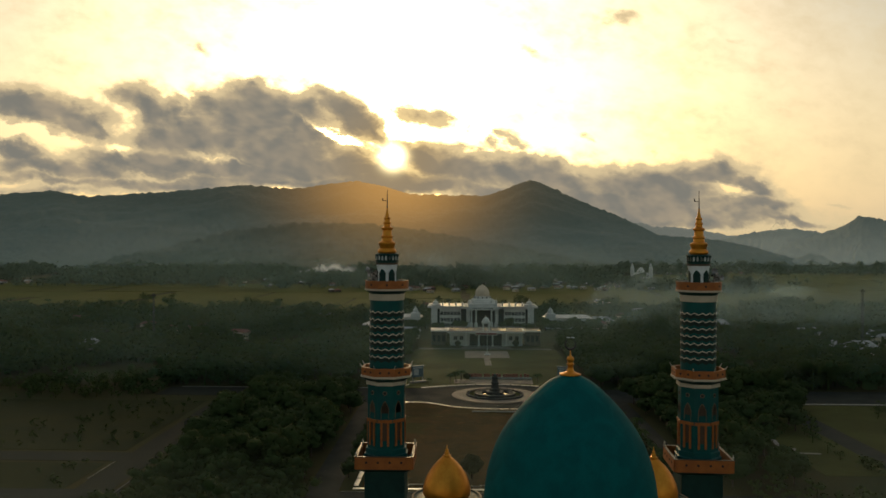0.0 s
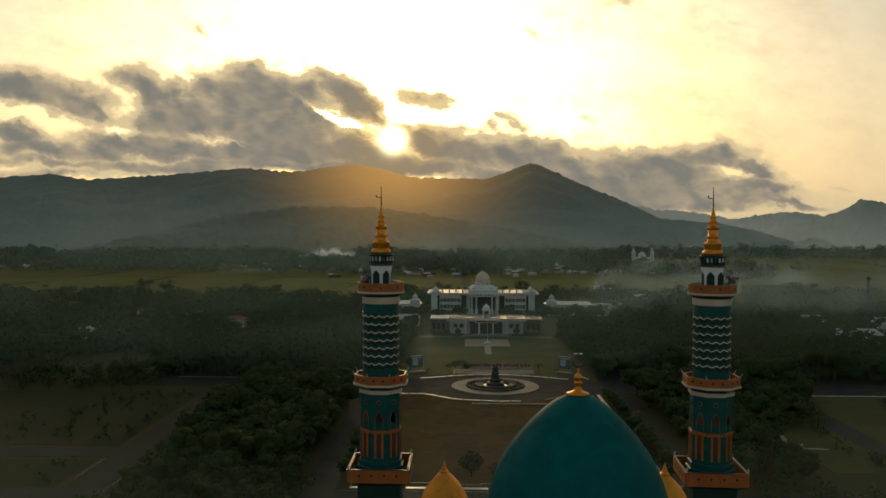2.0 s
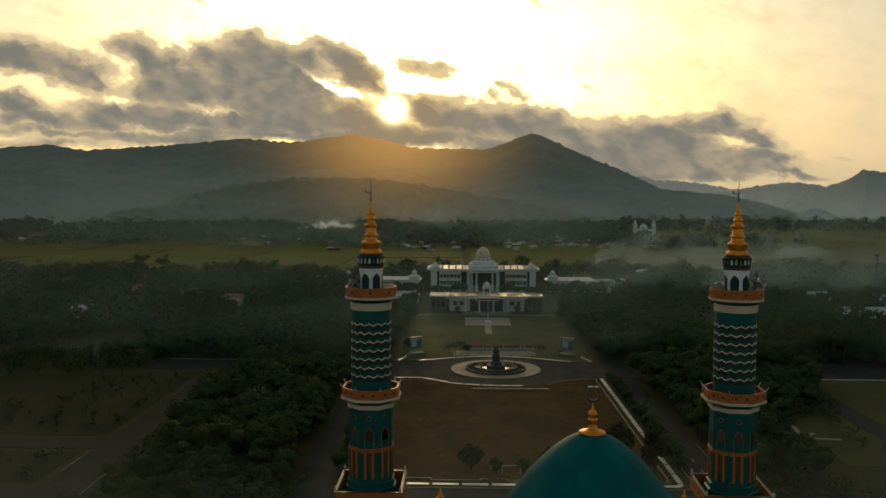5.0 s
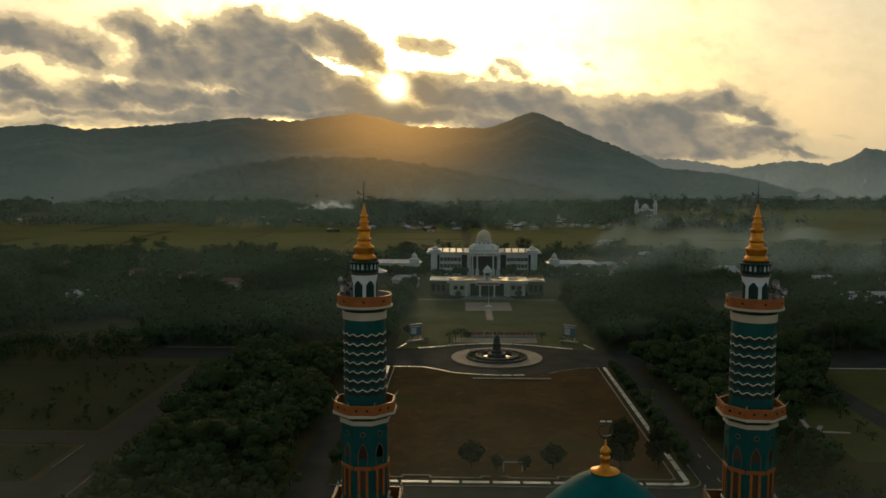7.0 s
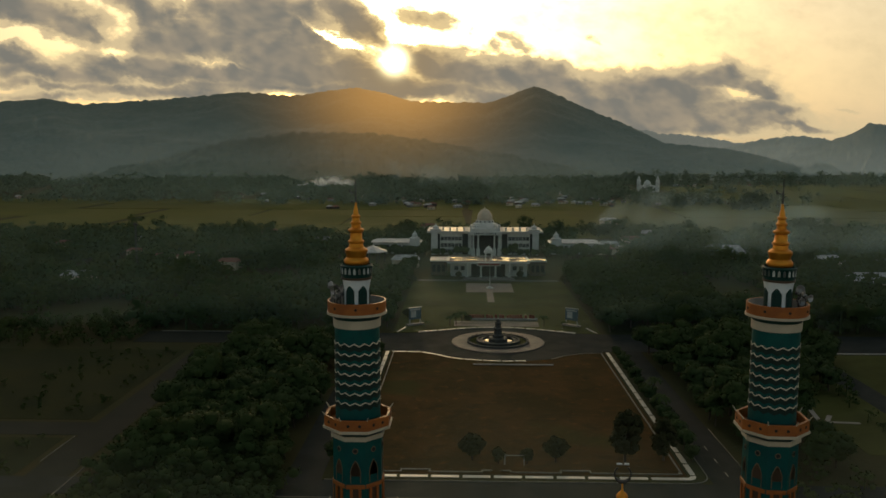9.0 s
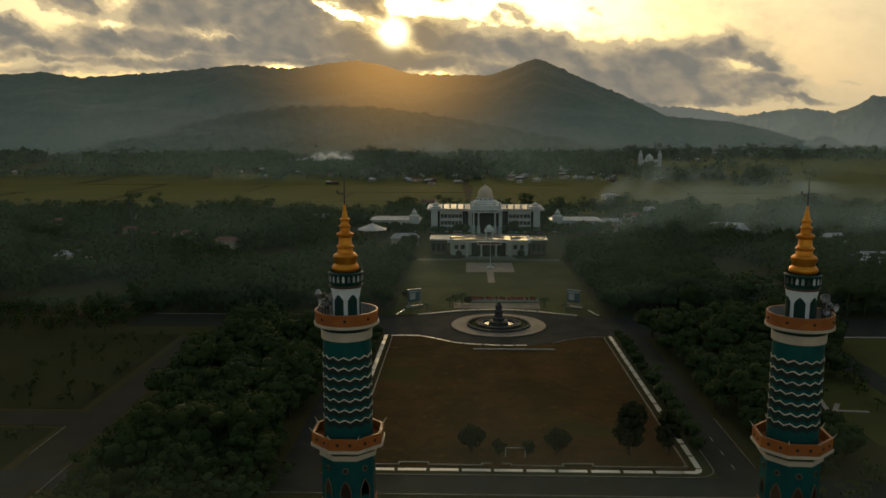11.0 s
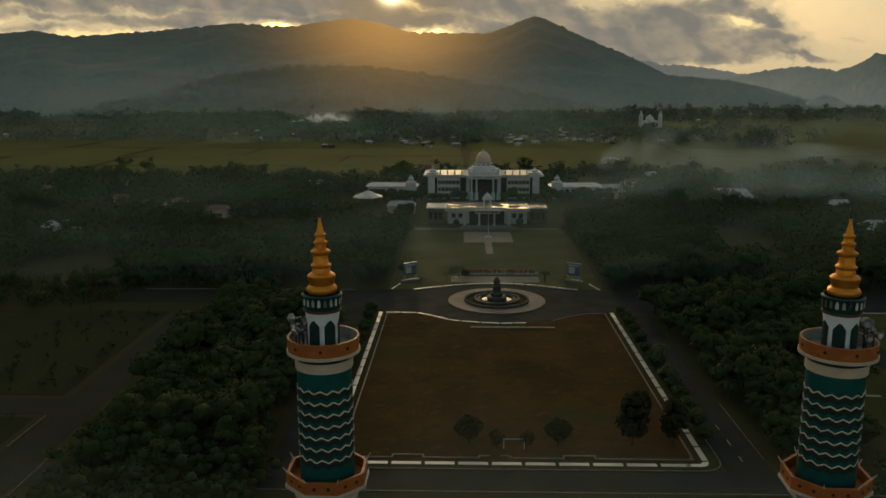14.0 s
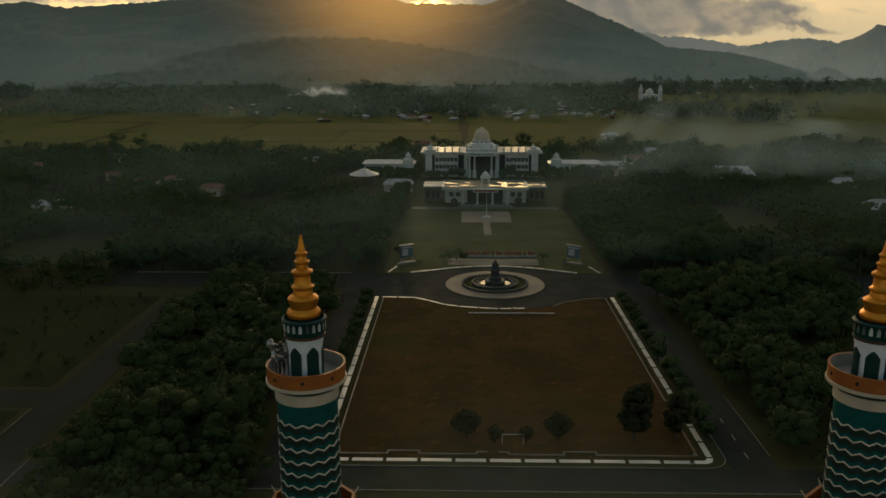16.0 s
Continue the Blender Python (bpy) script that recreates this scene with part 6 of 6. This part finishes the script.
ridge("foothill", [(-29, -2.2, 1950), (-26.8, -1.7, 1980), (-24.2, -1.2, 2000), (-21.7, -0.55, 2050), (-20.3, -0.4, 2080), (-18.9, 0.1, 2100), (-16.3, 0.78, 2150), (-12.5, 1.28, 2200), (-9.5, 1.4, 2250), (-6.5, 1.35, 2300), (-3, 0.95, 2300), (1, 0.3, 2250), (5, -0.5, 2200), (9, -1.3, 2100), (12, -1.8, 2050)], 1760, 500, "low dark wooded foothill", 7.7, 7.0, hazed_hill("foothill_forest", (0.023, 0.031, 0.028), (0.020, 0.026, 0.023), (0.30, 0.165, 0.055), 110.0), rows=24, relief=0.25)
ridge("low_hill", [(20.6, -1.7, 2500), (21.6, -1.2, 2500), (22.4, -0.78, 2500), (22.95, -0.5, 2500), (23.6, -0.78, 2500), (24.5, -1.2, 2500), (26.5, -1.7, 2500)], 2350, 200, "small rounded wooded hill", 2.3, 5.0, hazed_hill("low_hill_forest", (0.070, 0.082, 0.076), (0.052, 0.062, 0.056), (0.1, 0.1, 0.08), 60.0), rows=14)
ridge("east_range", [(20.0, -0.7, 4000), (21.3, 0.0, 4000), (22.3, 0.35, 4000), (23.3, 0.7, 4000), (24.5, 1.05, 4000), (25.2, 1.5, 4000), (25.95, 1.85, 4000), (26.6, 1.6, 4000), (27.5, 1.45, 4000), (30, 1.0, 4000), (36, 0.8, 4000)], 2700, 500, "wooded mountain beyond the plain, its haze painted on", 5.3, 8.0, hazed_hill("east_forest", (0.088, 0.100, 0.094), (0.050, 0.060, 0.056), (0.1, 0.1, 0.08), 170.0), relief=0.3)
ridge("middle_range", [(14.5, -0.5, 4400), (17.1, 0.2, 4400), (18.5, 0.57, 4400), (19.9, 0.86, 4400), (21.6, 1.02, 4400), (22.9, 0.92, 4400), (24.2, 0.55, 4400), (27, 0.1, 4400)], 3700, 300, "pale wooded ridge beyond the plain", 6.1, 8.0, hazed_hill("middle_forest", (0.130, 0.136, 0.120), (0.085, 0.094, 0.086), (0.2, 0.2, 0.18), 120.0), rows=16, relief=0.3)
ridge("far_range", [(9, 1.6, 4800), (12.3, 1.46, 4800), (13.1, 1.15, 4800), (14.6, 1.15, 4800), (16, 0.98, 4800), (17.5, 0.68, 4800), (19.5, 0.4, 4800), (24, 0.3, 4800), (30, 0.2, 4800)], 4300, 150, "pale far mountains on the horizon", 9.9, 8.0, hazed_hill("far_range_forest", (0.150, 0.150, 0.134), (0.125, 0.128, 0.116), (0.2, 0.2, 0.18), 120.0), rows=16)


# ---------- smoke, and see-through sheets for haze and mist ---
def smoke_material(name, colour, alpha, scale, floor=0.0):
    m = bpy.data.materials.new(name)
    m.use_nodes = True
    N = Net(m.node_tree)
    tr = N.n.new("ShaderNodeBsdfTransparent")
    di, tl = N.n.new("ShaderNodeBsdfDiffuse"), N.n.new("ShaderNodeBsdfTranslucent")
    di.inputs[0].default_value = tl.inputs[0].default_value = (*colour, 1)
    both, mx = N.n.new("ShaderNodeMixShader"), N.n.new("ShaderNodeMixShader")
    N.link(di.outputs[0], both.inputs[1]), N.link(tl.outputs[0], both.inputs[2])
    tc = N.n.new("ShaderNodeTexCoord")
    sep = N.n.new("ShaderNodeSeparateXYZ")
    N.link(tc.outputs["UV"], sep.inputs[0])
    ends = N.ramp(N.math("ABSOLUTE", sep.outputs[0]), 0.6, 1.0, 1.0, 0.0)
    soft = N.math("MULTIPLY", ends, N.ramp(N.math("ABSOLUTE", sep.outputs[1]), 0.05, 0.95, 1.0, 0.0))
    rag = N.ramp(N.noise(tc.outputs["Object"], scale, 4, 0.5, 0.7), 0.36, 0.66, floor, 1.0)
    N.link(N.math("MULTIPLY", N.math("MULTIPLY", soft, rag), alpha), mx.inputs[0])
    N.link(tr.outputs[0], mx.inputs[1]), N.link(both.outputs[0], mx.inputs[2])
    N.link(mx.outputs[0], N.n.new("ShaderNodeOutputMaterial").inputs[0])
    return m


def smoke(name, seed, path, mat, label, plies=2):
    """Drifting smoke, mist or haze: a few wavy see-through veils along a wandering line of (x, y, z, half height)."""
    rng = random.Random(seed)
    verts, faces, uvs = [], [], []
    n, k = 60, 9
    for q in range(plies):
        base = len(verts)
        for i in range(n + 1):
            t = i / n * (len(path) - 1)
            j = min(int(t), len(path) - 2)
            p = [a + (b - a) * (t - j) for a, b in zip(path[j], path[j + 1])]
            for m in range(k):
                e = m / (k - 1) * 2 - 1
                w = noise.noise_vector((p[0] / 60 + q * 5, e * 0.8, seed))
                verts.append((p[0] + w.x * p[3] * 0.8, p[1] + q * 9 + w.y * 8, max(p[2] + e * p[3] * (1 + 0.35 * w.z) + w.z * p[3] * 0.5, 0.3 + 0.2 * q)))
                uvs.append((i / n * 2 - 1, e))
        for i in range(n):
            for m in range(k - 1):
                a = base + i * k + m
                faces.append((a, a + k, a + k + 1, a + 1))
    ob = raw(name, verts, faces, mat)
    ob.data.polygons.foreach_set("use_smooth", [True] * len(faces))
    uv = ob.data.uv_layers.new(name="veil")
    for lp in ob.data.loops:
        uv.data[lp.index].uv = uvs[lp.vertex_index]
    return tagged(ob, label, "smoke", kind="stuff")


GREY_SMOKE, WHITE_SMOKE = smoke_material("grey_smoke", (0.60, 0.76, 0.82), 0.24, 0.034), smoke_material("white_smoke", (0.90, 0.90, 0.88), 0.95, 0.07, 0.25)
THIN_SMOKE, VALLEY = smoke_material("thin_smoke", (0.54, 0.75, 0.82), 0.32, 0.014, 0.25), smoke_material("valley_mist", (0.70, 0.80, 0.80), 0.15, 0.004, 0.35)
# for the sheet that lifts all darks, as veiling glare would
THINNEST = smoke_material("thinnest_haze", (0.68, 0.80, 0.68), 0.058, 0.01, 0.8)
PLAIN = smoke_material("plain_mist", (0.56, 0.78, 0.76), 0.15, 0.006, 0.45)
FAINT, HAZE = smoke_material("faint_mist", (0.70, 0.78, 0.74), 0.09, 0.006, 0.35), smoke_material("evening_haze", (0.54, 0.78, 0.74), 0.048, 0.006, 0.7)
smoke("plume_smoke", 1, [(74, 640, 2, 4), (90, 640, 9, 10), (112, 642, 19, 17), (140, 645, 27, 21), (180, 650, 28, 22), (240, 655, 24, 20), (310, 660, 20, 16)], GREY_SMOKE, "thin grey smoke rising beside the offices", 1)
smoke("east_smoke", 9, [(110, 690, 8, 12), (160, 690, 12, 18), (230, 690, 12, 20), (310, 690, 12, 18), (400, 690, 10, 15)], THIN_SMOKE, "thin grey smoke drifting over the woods", 1)
smoke("low_smoke", 2, [(40, 484, 14, 10), (130, 476, 20, 18), (220, 474, 22, 20), (330, 474, 22, 20), (500, 480, 20, 18)], THIN_SMOKE, "thin low haze of smoke over the trees", 1)
# sheets added at stepped depths, each paling what stands behind it
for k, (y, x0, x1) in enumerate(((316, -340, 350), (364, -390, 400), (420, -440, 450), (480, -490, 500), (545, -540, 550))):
    smoke("evening_haze", 20 + k, [(x0, y, 6, 24), ((x0 * 2 + x1) / 3, y, 6, 26), ((x0 + x1 * 2) / 3, y, 6, 26), (x1, y, 6, 24)], HAZE, "thin see-through sheet standing in for evening haze", 1)
# added sheet before the whole square, in place of veiling glare
smoke("mosque_haze", 12, [(-170, 150, 0, 34), (-80, 142, 0, 36), (10, 140, 0, 36), (100, 142, 0, 36), (190, 150, 0, 34)], THINNEST, "barely seen sheet lifting the darks beyond the mosque", 1)
smoke("village_smoke", 3, [(-285, 1330, 5, 6), (-262, 1330, 9, 10), (-235, 1330, 13, 13), (-205, 1330, 13, 11), (-170, 1330, 12, 9)], WHITE_SMOKE, "pale smoke rising from the village")
smoke("far_smoke", 4, [(-150, 1320, 30, 12), (-105, 1320, 34, 26), (-60, 1320, 24, 26), (10, 1320, 16, 16), (90, 1320, 14, 14), (170, 1320, 12, 10)], GREY_SMOKE, "thin smoke over the far houses", 1)
# upright sheets added to pale the fields and the feet of the hills
smoke("plain_mist", 7, [(-760, 1010, 18, 34), (-300, 990, 20, 36), (100, 985, 20, 36), (450, 1000, 20, 36), (900, 1030, 18, 34)], PLAIN, "see-through sheet paling the fields like evening mist", 1)
smoke("valley_mist", 5, [(-1250, 1900, 45, 70), (-700, 1850, 45, 70), (0, 1850, 40, 65), (700, 1900, 45, 70), (1300, 2000, 45, 70)], VALLEY, "see-through sheet for pale mist along the foot of the hills", 1)
smoke("range_mist", 13, [(-1750, 2500, 70, 90), (-1300, 2480, 90, 95), (-900, 2480, 100, 90), (-550, 2500, 100, 70), (-250, 2520, 90, 40)], FAINT, "see-through sheet for pale mist between the foothill and the range", 1)
